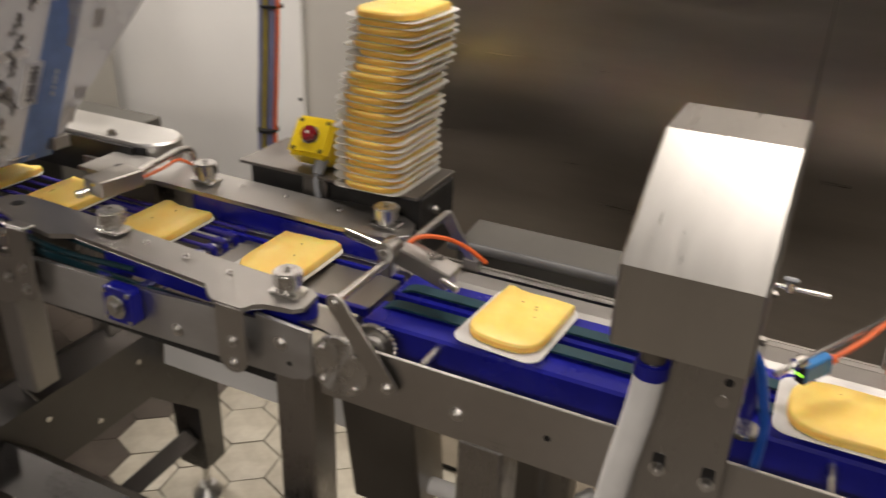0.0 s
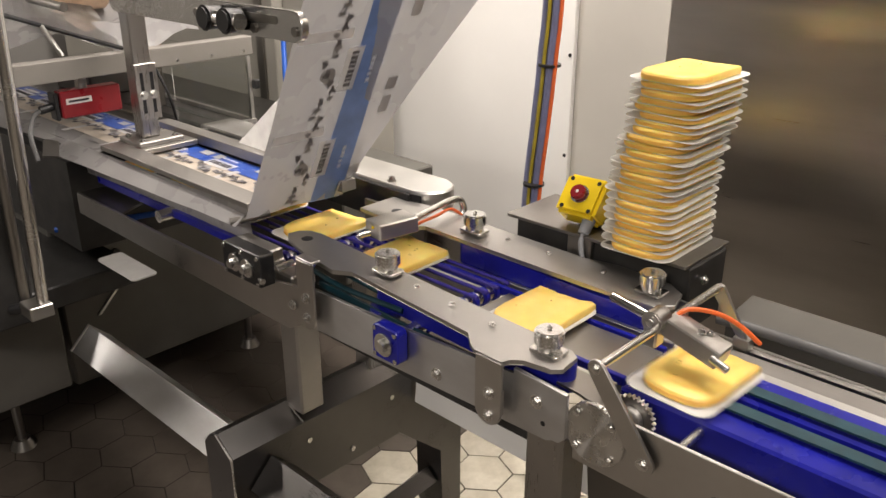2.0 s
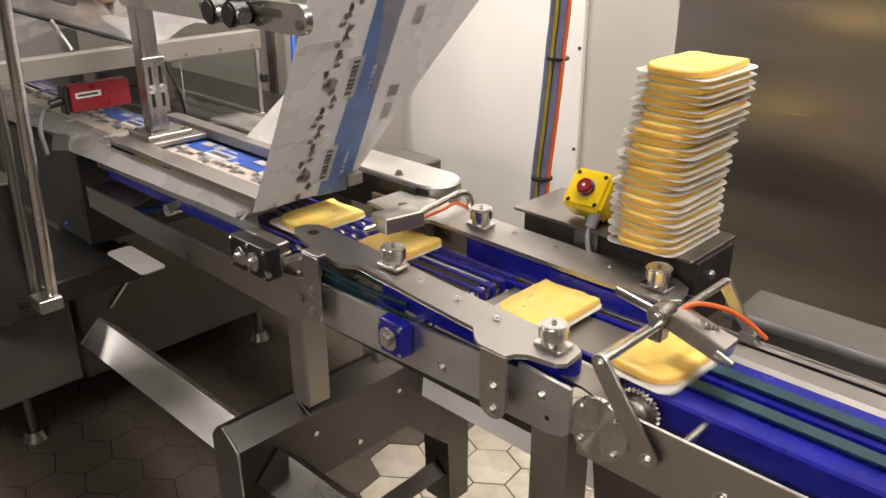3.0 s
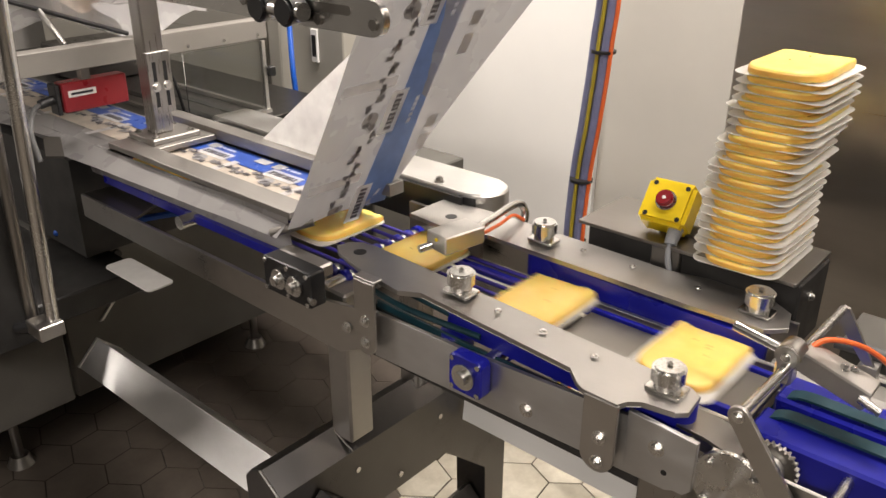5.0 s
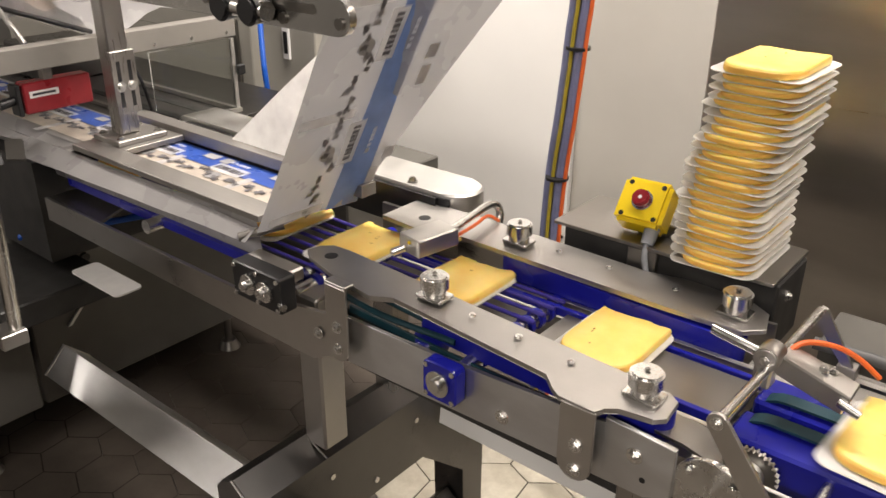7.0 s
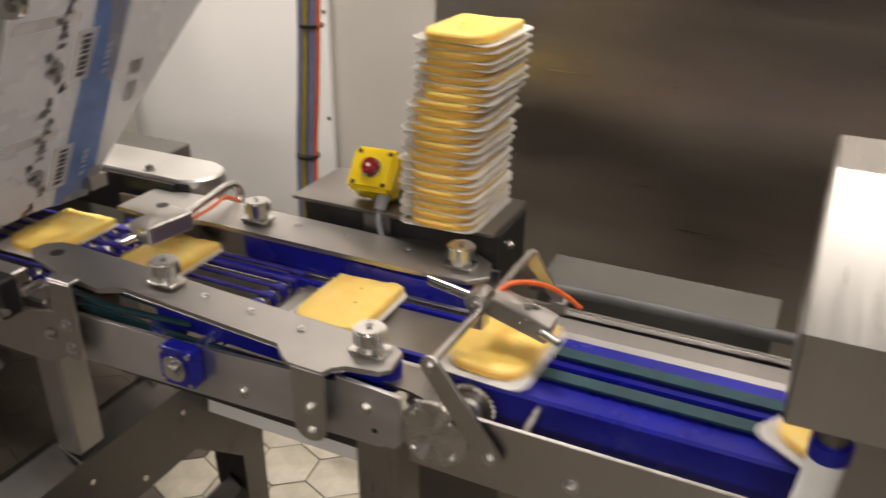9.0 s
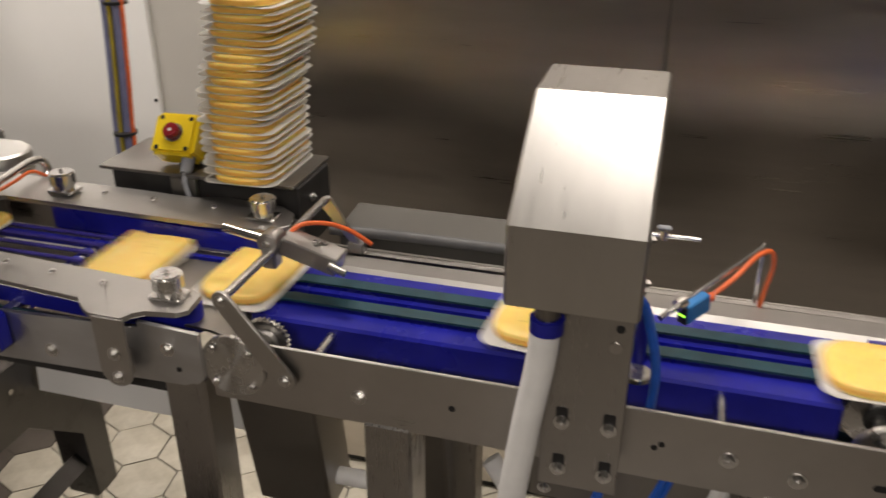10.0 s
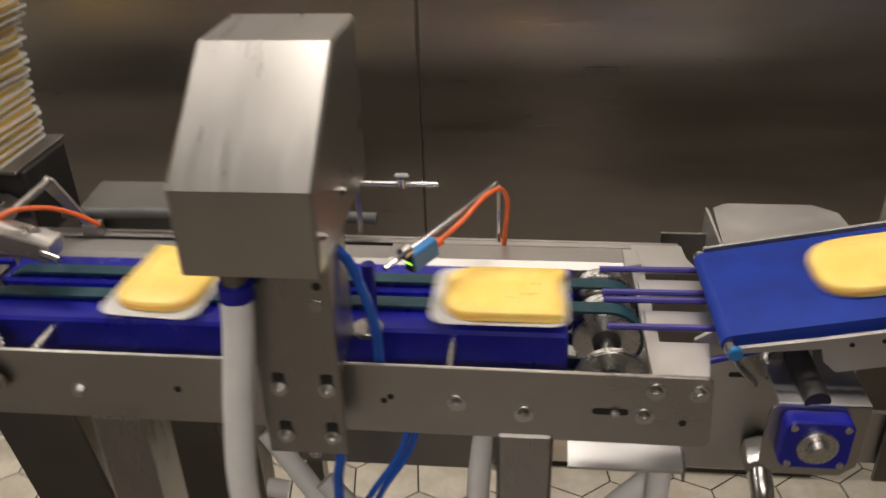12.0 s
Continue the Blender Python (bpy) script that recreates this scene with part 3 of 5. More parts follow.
def sensor_arm():
    t = thing("laser_sensor_arm", (-0.54, RY, 0.86), "steel lever with a cross rod carrying a laser sensor", "sensor arm")
    a, b = Vector((-0.527, 0, 0.876)), Vector((-0.606, 0, 0.984))
    d = (b - a).normalized()
    n = Vector((-d.z, 0, d.x))
    ang = math.degrees(math.atan2(d.z, d.x))
    pts = arc(b.x, b.z, 0.0125, ang - 90, ang + 90, 8) + arc(a.x, a.z, 0.0155, ang + 90, ang + 270, 8)
    part("lever", sheet(pts, "xz", RY - 0.012, RY - 0.006, 0.0008), STEEL, t)
    part("pivot_bolt", hexbolt((a.x, RY - 0.012, a.z), (0, -1, 0), 0.006, 0.003), STEEL_BRIGHT, t)
    part("top_bolt", hexbolt((b.x, RY - 0.012, b.z), (0, -1, 0), 0.0055, 0.003), STEEL_BRIGHT, t)
    part("cross_rod", cyl((-0.606, RY - 0.004, 0.984), (-0.594, 1.320, 0.996), 0.0062, seg=14), STEEL_BRIGHT, t)
    part("back_strut", sheet([(-0.601, 0.984), (-0.594, 1.002), (-0.586, 1.000), (-0.540, 0.926), (-0.551, 0.922)], "xz", 1.318, 1.324), STEEL, t)
    part("back_foot", box(-0.56, -0.535, 1.316, 1.34, 0.904, 0.926, 0.001), STEEL, t)
    c = part("clamp", cyl((-0.603, 1.135, 1.003), (-0.603, 1.168, 1.003), 0.0155, seg=24, bev=0.002), STEEL, t)
    part("clamp_foot", box(-0.616, -0.594, 1.138, 1.163, 0.962, 1.0, 0.003), STEEL, c)
    part("clamp_bolt", hexbolt((-0.603, 1.135, 1.004), (0, -1, 0), 0.0065, 0.003, False), STEEL_BRIGHT, c)
    part("guide_pin", cyl((-0.610, 1.150, 1.003), (-0.676, 1.150, 1.014), 0.0068, seg=16, bev=0.001), STEEL_BRIGHT, t)
    bm = box(-0.045, 0.045, -0.020, 0.020, -0.0135, 0.0135, 0.002)
    bmesh.ops.transform(bm, matrix=Matrix.Translation((-0.553, 1.172, 0.982)) @ Matrix.Rotation(radians(16), 4, "Y"), verts=bm.verts)
    s = part("sensor_body", bm, STEEL, t)
    part("sensor_nose", cyl((-0.519, 1.152, 0.974), (-0.493, 1.148, 0.967), 0.0058, seg=14, bev=0.001), STEEL_BRIGHT, s)
    part("sensor_screw", hexbolt((-0.546, 1.172, 0.993), (0, 0, 1), 0.005, 0.006), STEEL_BRIGHT, s)
    part("sensor_screw", hexbolt((-0.537, 1.180, 0.991), (0, 0, 1), 0.0045, 0.004), STEEL_BRIGHT, s)
    part("cable", tube([(-0.592, 1.172, 0.998), (-0.578, 1.195, 1.010), (-0.55, 1.225, 1.002), (-0.525, 1.25, 0.982), (-0.500, 1.268, 0.955)], 0.0036, 8, 6), ORANGE, t)


sensor_arm()
solo("grey_hose", tube([(-0.60, 1.345, 0.932), (-0.5, 1.355, 0.930), (-0.3, 1.36, 0.928), (-0.12, 1.36, 0.926)], 0.009, 12, 4), CONDUIT, "grey protective cable conduit along the back rail", "conduit")
DUCT = thing("cable_duct", (-0.36, 1.42, 0.89), "dull steel cable duct behind the conveyor rail", "duct")
part("duct_body", sheet([(1.374, 0.80), (1.374, 0.914), (1.468, 0.922), (1.468, 0.80)], "yz", -0.598, -0.252, 0.002), GREY_PAINT, DUCT)
part("duct_lid", sheet([(1.370, 0.909), (1.370, 0.919), (1.472, 0.927), (1.472, 0.917)], "yz", -0.60, -0.25, 0.001), GREY_PAINT, DUCT)
for x in (-0.5, -0.28):
    part("duct_leg", box(x - 0.015, x + 0.015, 1.40, 1.43, 0.0, 0.80), STEEL_DULL, DUCT)

# ---- grip conveyor towards the wrapping machine ----
def knob(parent, x, y, z):
    z -= fall(x)
    k = part("knob_base", sheet(rounded(x - 0.024, x + 0.024, y - 0.017, y + 0.017, 0.004), "xy", z, z + 0.006, 0.001), STEEL_BRIGHT, parent)
    bm = cyl((x, y, z + 0.006), (x, y, z + 0.014), 0.017, seg=24)
    cyl((x, y, z + 0.014), (x, y, z + 0.037), 0.0215, seg=32, bev=0.003, bm=bm)
    part("knob_cap", bm, STEEL_BRIGHT, k, "polished round steel knob")
    part("knob_screw", hexbolt((x, y, z + 0.037), (0, 0, 1), 0.004, 0.002, False), STEEL_DULL, k)


PZ = 0.953


def fall(x):
    """How far the top plates have dropped towards the turning station."""
    return 0.034 * max(0.0, x + 1.06)


def inclined(bm):
    for v in bm.verts:
        v.co.z -= fall(v.co.x)
    return bm



def grip_conveyor():
    t = thing("grip_conveyor", (-0.95, 1.18, 0), "stainless grip conveyor with two blue side belts and top plates", "conveyor")
    part("front_rail", sheet([(-1.19, 0.822), (-1.19, 0.903), (-1.0, 0.906), (-0.82, 0.915), (-0.655, 0.924), (-0.655, 0.848), (-0.68, 0.836)], "xz", 1.012, 1.019, 0.0008), STEEL_RAIL, t)
    part("end_cheek", sheet([(-0.735, 0.848), (-0.735, 0.934), (-0.644, 0.928), (-0.644, 0.858), (-0.654, 0.848)], "xz", 1.004, 1.0115, 0.0008), STEEL_RAIL, t)
    part("back_rail", box(-1.30, -0.655, 1.352, 1.359, 0.84, 0.935), STEEL, t)
    part("centre_bed", box(-0.93, -0.63, 1.135, 1.235, 0.897, 0.905, 0.001), STEEL_DULL, t)
    part("nose_plate", sheet([(-0.69, 0.913), (-0.652, 0.911), (-0.620, 0.903), (-0.598, 0.888), (-0.600, 0.885), (-0.622, 0.899), (-0.653, 0.907), (-0.69, 0.909)], "xz", 1.045, 1.095), STEEL_DULL, t)
    for y0 in (1.10, 1.125, 1.24, 1.262):
        part("slide_bar", box(-1.28, -0.63, y0, y0 + 0.009, 0.893, 0.908, 0.001), BLUE if y0 in (1.125, 1.24) else STEEL, t)
    # front and back top plates, each with knobs, screws and the blue belt below
    f = part("front_plate", inclined(sheet([(-1.322, 1.058), (-1.318, 1.082), (-1.300, 1.098), (-1.270, 1.100), (-1.10, 1.090), (-0.90, 1.084), (-0.75, 1.082), (-0.690, 1.080), (-0.674, 1.070), (-0.670, 1.030), (-0.682, 1.017), (-0.722, 1.010), (-0.736, 0.998), (-0.740, 0.983), (-0.790, 0.983), (-0.806, 0.992), (-0.826, 1.012), (-1.10, 1.026), (-1.131, 1.007), (-1.163, 1.012), (-1.215, 1.018), (-1.300, 1.042)], "xy", PZ, PZ + 0.008, 0.0008)), STEEL_PLATE, t)
    b = part("back_plate", inclined(sheet([(-1.33, 1.245), (-1.33, 1.345), (-1.20, 1.352), (-0.86, 1.356), (-0.80, 1.375), (-0.70, 1.375), (-0.668, 1.355), (-0.655, 1.310), (-0.680, 1.282), (-0.80, 1.272), (-1.16, 1.262), (-1.20, 1.235)], "xy", PZ, PZ + 0.008, 0.0008)), STEEL_PLATE, t)
    knob(t, -0.711, 1.052, PZ + 0.008)
    knob(t, -1.056, 1.066, PZ + 0.008)
    knob(t, -0.706, 1.322, PZ + 0.008)
    knob(t, -1.072, 1.304, PZ + 0.008)
    for x, y in ((-0.98, 1.058), (-0.90, 1.056), (-0.815, 1.052), (-1.0, 1.315), (-0.91, 1.32), (-0.80, 1.325)):
        part("plate_screw", hexbolt((x, y, PZ + 0.008 - fall(x)), (0, 0, 1), 0.0055, 0.004, False), STEEL_BRIGHT, t)
    for (x, y) in ((-1.274, 1.066), (-1.262, 1.283)):
        part("plate_hole", cyl((x, y, PZ + 0.0078), (x, y, PZ + 0.0086), 0.011, seg=24), BLACK, t)
    part("front_grip_belt", inclined(sheet(rounded(-1.075, -0.675, 1.046, 1.086, 0.0195, 8), "xy", 0.905, 0.948, 0.002)), BLUE, t)
    part("back_grip_belt", inclined(sheet(rounded(-1.09, -0.675, 1.272, 1.315, 0.0195, 8), "xy", 0.905, 0.948, 0.002)), BLUE, t)
    for x in (-0.711, -1.05):
        part("belt_drum", cyl((x, 1.052, 0.885), (x, 1.052, 0.905), 0.026, seg=28), BLUE, t)
    # dark board added for the shade between plate and rail
    part("inner_plate", box(-1.22, -0.68, 1.036, 1.040, 0.80, 0.900), DARK, t)
    part("belt_strip", sheet([(-1.20, 0.900), (-1.20, 0.912), (-0.86, 0.899), (-0.86, 0.887)], "xz", 1.030, 1.035, 0.0006), GREEN, t)
    part("guide_roller", cyl((-1.045, 1.027, 0.880), (-1.045, 1.027, 0.902), 0.012, seg=18, bev=0.001), STEEL_BRIGHT, t)
    part("belt_strip", tube([(-1.23, 1.035, 0.925), (-1.13, 1.03, 0.92), (-1.0, 1.045, 0.915)], 0.005, 8, 4), GREEN, t)
    part("belt_strip", tube([(-1.23, 1.05, 0.94), (-1.1, 1.05, 0.93), (-1.0, 1.055, 0.92)], 0.004, 8, 4), GREEN, t)
    # straps that carry the front plate
    for x0, x1, top, bot in ((-0.786, -0.738, 0.948, 0.840), (-1.213, -1.168, 0.962, 0.832)):
        xm, r = (x0 + x1) / 2, (x1 - x0) / 2
        y0 = 0.981 if top < 0.96 else 0.992
        s = part("strap", sheet([(x0, top), (x1, top)] + arc(xm, bot + r, r, 0, -180, 8), "xz", y0, y0 + 0.005, 0.0008), STEEL, t)
        for z in (0.893, 0.856) if top < 0.96 else (0.893, 0.855):
            part("strap_bolt", hexbolt((xm + 0.002, y0, z), (0, -1, 0), 0.0068, 0.005), STEEL_BRIGHT, s)
        if top > 0.96:
            part("strap_lip", box(x0, x1, y0, y0 + 0.020, top, top + 0.005, 0.001), STEEL, s)
        part("strap_spacer", box(xm - 0.012, xm + 0.012, y0 + 0.005, 1.004, 0.85, 0.89), STEEL, s)
    bolts(t, [(-0.891, 1.012, 0.856), (-0.693, 1.004, 0.898)], (0, -1, 0), 0.0075)
    bolts(t, [(-1.238, 0.998, 0.862)], (0, -1, 0), 0.0068)
    part("drilled_hole", cyl((-0.680, 1.0035, 0.868), (-0.680, 1.006, 0.868), 0.004, seg=12), BLACK, t)
    # blue flange bearing
    g = part("flange_bearing", sheet(rounded(-1.013, -0.953, 0.852, 0.913, 0.010), "xz", 0.988, 1.011, 0.002), BLUE, t)
    part("bearing_ring", cyl((-0.983, 0.982, 0.883), (-0.983, 0.988, 0.883), 0.020, seg=32, bev=0.001), STEEL_BRIGHT, g)
    part("shaft_end", cyl((-0.983, 0.974, 0.883), (-0.983, 0.982, 0.883), 0.011, seg=20, bev=0.001), STEEL_BRIGHT, g)
    for sx in (-1, 1):
        for sz in (-1, 1):
            part("bearing_screw", cyl((-0.983 + sx * 0.023, 0.986, 0.8825 + sz * 0.023), (-0.983 + sx * 0.023, 0.9885, 0.8825 + sz * 0.023), 0.004, seg=12), STEEL_BRIGHT, g)
    # stand
    part("post", box(-1.318, -1.265, 1.019, 1.075, 0.60, 0.90, 0.004), STEEL_PLATE, t)
    part("end_post", box(-0.720, -0.655, 1.019, 1.08, 0.03, 0.845, 0.004), STEEL_V, t)
    # white colour stands in for the bright reflections on this rail
    part("low_rail", sheet([(1.325, 0.49), (1.335, 0.575), (1.341, 0.575), (1.331, 0.49)], "yz", -1.262, -0.60), WHITE_PANEL, t)
    part("cross_beam", sheet([(-1.364, 0.425), (-1.364, 0.580), (-1.345, 0.602), (-1.315, 0.615), (-1.269, 0.580), (-1.269, 0.425)], "xz", 0.857, 1.345, 0.003), STEEL_DARKENED, t)
    part("end_weld", tube([(-1.316, 0.8555, 0.615), (-1.268, 0.8555, 0.580), (-1.268, 0.8555, 0.430)], 0.0022, 6, 1, smooth=False), STEEL_BRIGHT, t)
    part("post_weld", tube([(-1.318, 1.018, 0.612), (-1.291, 1.017, 0.602), (-1.264, 1.018, 0.588)], 0.002, 6, 1, smooth=False), STEEL_BRIGHT, t)
    part("cross_post", box(-1.345, -1.295, 1.225, 1.275, 0.60, 0.84, 0.003), STEEL_V, t)
    a = 0.053
    part("long_beam", sheet([(0.940, 0.497 + a), (0.940 - a, 0.497), (0.940, 0.497 - a), (0.940 + a, 0.497)], "yz", -2.04, -1.3645, 0.004), STEEL_RAIL, t)
    part("beam_cap", sheet([(0.940, 0.497 + a + .002), (0.938 - a, 0.497), (0.940, 0.495 - a), (0.942 + a, 0.497)], "yz", -2.045, -2.0402), STEEL_LIGHT, t)
    # the long beam going on, its dim stretch put into the steel colour
    part("long_beam", sheet([(0.940, 0.497 + a), (0.940 - a, 0.497), (0.940, 0.497 - a), (0.940 + a, 0.497)], "yz", -1.2685, -0.60, 0.004), STEEL_DARKENED, t)
    part("brace", sheet([(1.26, 0.56), (1.26, 0.44), (1.425, 0.30), (1.425, 0.11), (1.497, 0.11), (1.497, 0.335), (1.36, 0.50), (1.345, 0.56)], "yz", -1.358, -1.2735, 0.003), STEEL_DARKENED, t)
    part("low_tie", cyl((-1.36, 1.02, 0.13), (-1.315, 1.425, 0.20), 0.030, seg=4), STEEL_DARKENED, t)
    for x, y in ((-1.313, 1.462), (-1.325, 0.95)):
        l = part("foot_rod", cyl((x, y, 0.02), (x, y, 0.12 if y > 1 else 0.44), 0.010 if y > 1 else 0.02, seg=14), STEEL_BRIGHT, t)
        part("foot_pad", cyl((x, y, 0.0), (x, y, 0.025), 0.04, 0.022, seg=24), STEEL_BRIGHT, l)
    part("foot_pad", cyl((-0.688, 1.05, 0.0), (-0.688, 1.05, 0.03), 0.04, 0.022, seg=24), STEEL_BRIGHT, t)
    for y, z in ((0.93, 0.49), (1.033, 0.535), (1.144, 0.456), (1.26, 0.53)):
        part("rivet", cyl((-1.270, y, z), (-1.266, y, z), 0.006, seg=10), STEEL_BRIGHT, t)


grip_conveyor()


def beam_sensor():
    t = thing("gap_sensor", (-1.2, 1.30, PZ + 0.008), "stainless block sensor on a bent tube with an orange cable", "sensor")
    bm = box(-0.042, 0.042, -0.025, 0.025, -0.015, 0.015, 0.002)
    bmesh.ops.transform(bm, matrix=Matrix.Translation((-1.155, 1.170, 0.990)) @ Matrix.Rotation(radians(80), 4, "Z"), verts=bm.verts)
    b = part("sensor_body", bm, STEEL, t)
    part("nose", cyl((-1.172, 1.132, 0.983), (-1.180, 1.108, 0.980), 0.0065, seg=14, bev=0.001), STEEL_BRIGHT, b)
    part("indicator", cyl((-1.160, 1.1285, 0.996), (-1.1605, 1.126, 0.996), 0.003, seg=10), YELLOW, b)
    part("bent_tube", tube([(-1.148, 1.205, 0.990), (-1.155, 1.27, 0.992), (-1.164, 1.335, 0.993), (-1.164, 1.362, 0.988), (-1.158, 1.368, 0.972), (-1.155, 1.362, 0.955)], 0.0070, 12, 6), STEEL_BRIGHT, t)
    part("cable", tube([(-1.135, 1.205, 0.985), (-1.14, 1.27, 0.985), (-1.15, 1.32, 0.983), (-1.148, 1.35, 0.965)], 0.003, 8, 5), ORANGE, t)


beam_sensor()


def slat_infeed():
    t = thing("infeed_chain", (-1.6, 1.18, 0.85), "infeed of blue round belts over chrome rollers", "infeed conveyor")
    for i in range(7):
        y = 1.09 + i * 0.028
        part("round_belt", tube([(-2.2, y, 0.909), (-0.95, y, 0.909)], 0.0036, 8, 1, smooth=False), PURPLE, t)
    for x, r in ((-1.355, 0.014), (-1.318, 0.014), (-0.97, 0.012), (-1.75, 0.014)):
        p = part("roller", cyl((x, 1.02, 0.894), (x, 1.34, 0.894), r, seg=20), STEEL_BRIGHT, t)
        for y in [1.062 + 0.028 * k for k in range(9)]:
            part("roller_ring", cyl((x, y, 0.894), (x, y + 0.014, 0.894), r + 0.004, seg=20, bev=0.002), BLUE, p)
    part("side_board", sheet([(1.05, 0.905), (1.06, 0.905), (1.06, 0.888), (1.05, 0.888)], "yz", -2.1, -1.42), BLUE, t)
    part("back_cheek", sheet([(-1.40, 0.86), (-1.40, 0.945), (-1.33, 0.945), (-1.22, 0.935), (-1.22, 0.86)], "xz", 1.318, 1.326), STEEL_DULL, t)
    part("long_rail", sheet([(-2.12, 0.815), (-2.12, 0.868), (-1.45, 0.868), (-1.20, 0.905), (-1.20, 0.835), (-1.26, 0.805)], "xz", 1.0, 1.008, 0.0008), STEEL, t)
    part("end_board", sheet([(-2.12, 1.008), (-2.12, 1.25), (-1.93, 1.25), (-1.95, 1.10), (-1.90, 1.008)], "xy", 0.862, 0.868), STEEL_DULL, t)
    part("far_rail", sheet([(-1.95, 0.70), (-1.95, 0.76), (-0.62, 0.76), (-0.62, 0.70)], "xz", 1.44, 1.446), STEEL, t)
    # black twin bearing block
    k = part("bearing_block", sheet(rounded(-1.405, -1.285, 0.888, 0.952, 0.006), "xz", 0.966, 0.998, 0.002), BLACK, t)
    for x in (-1.362, -1.322):
        part("bearing_ring", cyl((x, 0.960, 0.920), (x, 0.966, 0.920), 0.018, seg=28, bev=0.001), STEEL_BRIGHT, k)
        part("shaft_end", cyl((x, 0.950, 0.920), (x, 0.960, 0.920), 0.009, seg=18, bev=0.001), STEEL_BRIGHT, k)
    for x in (-1.398, -1.342, -1.293):
        for z in (0.895, 0.945):
            part("block_screw", cyl((x, 0.963, z), (x, 0.967, z), 0.0042, seg=12), STEEL_BRIGHT, k)
    part("block_cap", box(-1.41, -1.30, 0.998, 1.03, 0.925, 0.948, 0.003), STEEL, t)
    part("grease_nipple", cyl((-1.292, 0.97, 0.905), (-1.279, 0.965, 0.905), 0.006, seg=10), STEEL_BRIGHT, k)


slat_infeed()

# ---- stack of trays on the control cabinet ----
BZ = 0.990


def control_cabinet():
    t = thing("control_cabinet", (-0.85, 1.44, 0), "low dark steel cabinet with a flat top behind the conveyor", "cabinet")
    part("top_plate", sheet(rounded(-1.045, -0.672, 1.365, 1.520, 0.004), "xy", BZ - 0.006, BZ, 0.0008), STEEL_DULL, t)
    part("body", box(-1.03, -0.668, 1.378, 1.505, 0.86, BZ - 0.006, 0.003), DARK, t)
    part("arm", box(-0.95, -0.75, 1.3592, 1.3785, 0.865, 0.93), DARK, t)
    part("under_arm", box(-0.95, -0.75, 1.378, 1.50, 0.84, 0.86), DARK, t)
    part("side_bolt", hexbolt((-0.668, 1.428, 0.948), (1, 0, 0), 0.006, 0.005), STEEL_BRIGHT, t)
    part("front_bracket", box(-0.905, -0.855, 1.366, 1.378, 0.90, 0.984, 0.002), STEEL_DULL, t)


control_cabinet()


def estop():
    t = thing("emergency_stop", (-0.88, 1.415, BZ), "yellow emergency stop box with a red push button", "emergency stop")
    m = Matrix.Translation((-0.902, 1.412, 1.037)) @ Matrix.Rotation(radians(4), 4, "Z") @ Matrix.Rotation(radians(50), 4, "X")
    bm = box(-0.040, 0.040, -0.038, 0.038, -0.028, 0.026, 0.007, seg=2)
    bmesh.ops.transform(bm, matrix=m, verts=bm.verts)
    b = part("case", bm, YELLOW, t)
    bm = cyl((0, 0, 0.026), (0, 0, 0.030), 0.017, seg=32, bev=0.001)
    bmesh.ops.transform(bm, matrix=m, verts=bm.verts)
    part("button_collar", bm, STEEL_BRIGHT, b)
    bm = cyl((0, 0, 0.030), (0, 0, 0.042), 0.0135, 0.0145, seg=32, bev=0.003)
    bmesh.ops.transform(bm, matrix=m, verts=bm.verts)
    k = part("push_button", bm, RED, b, "red mushroom push button")
    bm = cyl((0, 0, 0.042), (0, 0, 0.0424), 0.003, seg=20)
    bmesh.ops.transform(bm, matrix=m, verts=bm.verts)
    part("button_mark", bm, PAPER, k)
    for sx, sy in ((-1, 1), (1, -1), (1, 1), (-1, -1)):
        bm = cyl((sx * 0.027, sy * 0.027, 0.0255), (sx * 0.027, sy * 0.027, 0.0264), 0.0042, seg=12)
        bmesh.ops.transform(bm, matrix=m, verts=bm.verts)
        part("case_screw", bm, BLACK, b)
    part("gland", cyl((-0.878, 1.392, 1.012), (-0.876, 1.372, 0.990), 0.0125, 0.010, seg=14), GREY, t)
    part("cable", tube([(-0.876, 1.372, 0.992), (-0.873, 1.362, 0.975), (-0.866, 1.360, 0.95), (-0.858, 1.362, 0.92)], 0.0048, 10, 5), GREY, t)
    part("support", box(-0.92, -0.85, 1.42, 1.46, BZ, 1.012, 0.002), STEEL_DULL, t)


estop()

# shapes of the trays and slices; a slice is round at the end that leads and cut at the other
TL, TW = 0.170, 0.131


def tray_bm(z0=0.0, curl=0.003):
    bm = bmesh.new()
    out = rounded(-TL / 2, TL / 2, -TW / 2, TW / 2, 0.022, 5)
    inn = [(x * 0.90, y * 0.88) for x, y in out]
    t = 0.0012
    rows = []
    for pts, z in ((inn, z0), (out, z0 + curl), (out, z0 + curl + t), (inn, z0 + t)):
        rows.append([bm.verts.new((x, y, z)) for x, y in pts])
    n = len(out)
    for a, b in zip(rows, rows[1:]):
        for k in range(n):
            bm.faces.new((a[k], a[(k + 1) % n], b[(k + 1) % n], b[k]))
    bm.faces.new(rows[0])
    bm.faces.new(rows[-1])
    return bm


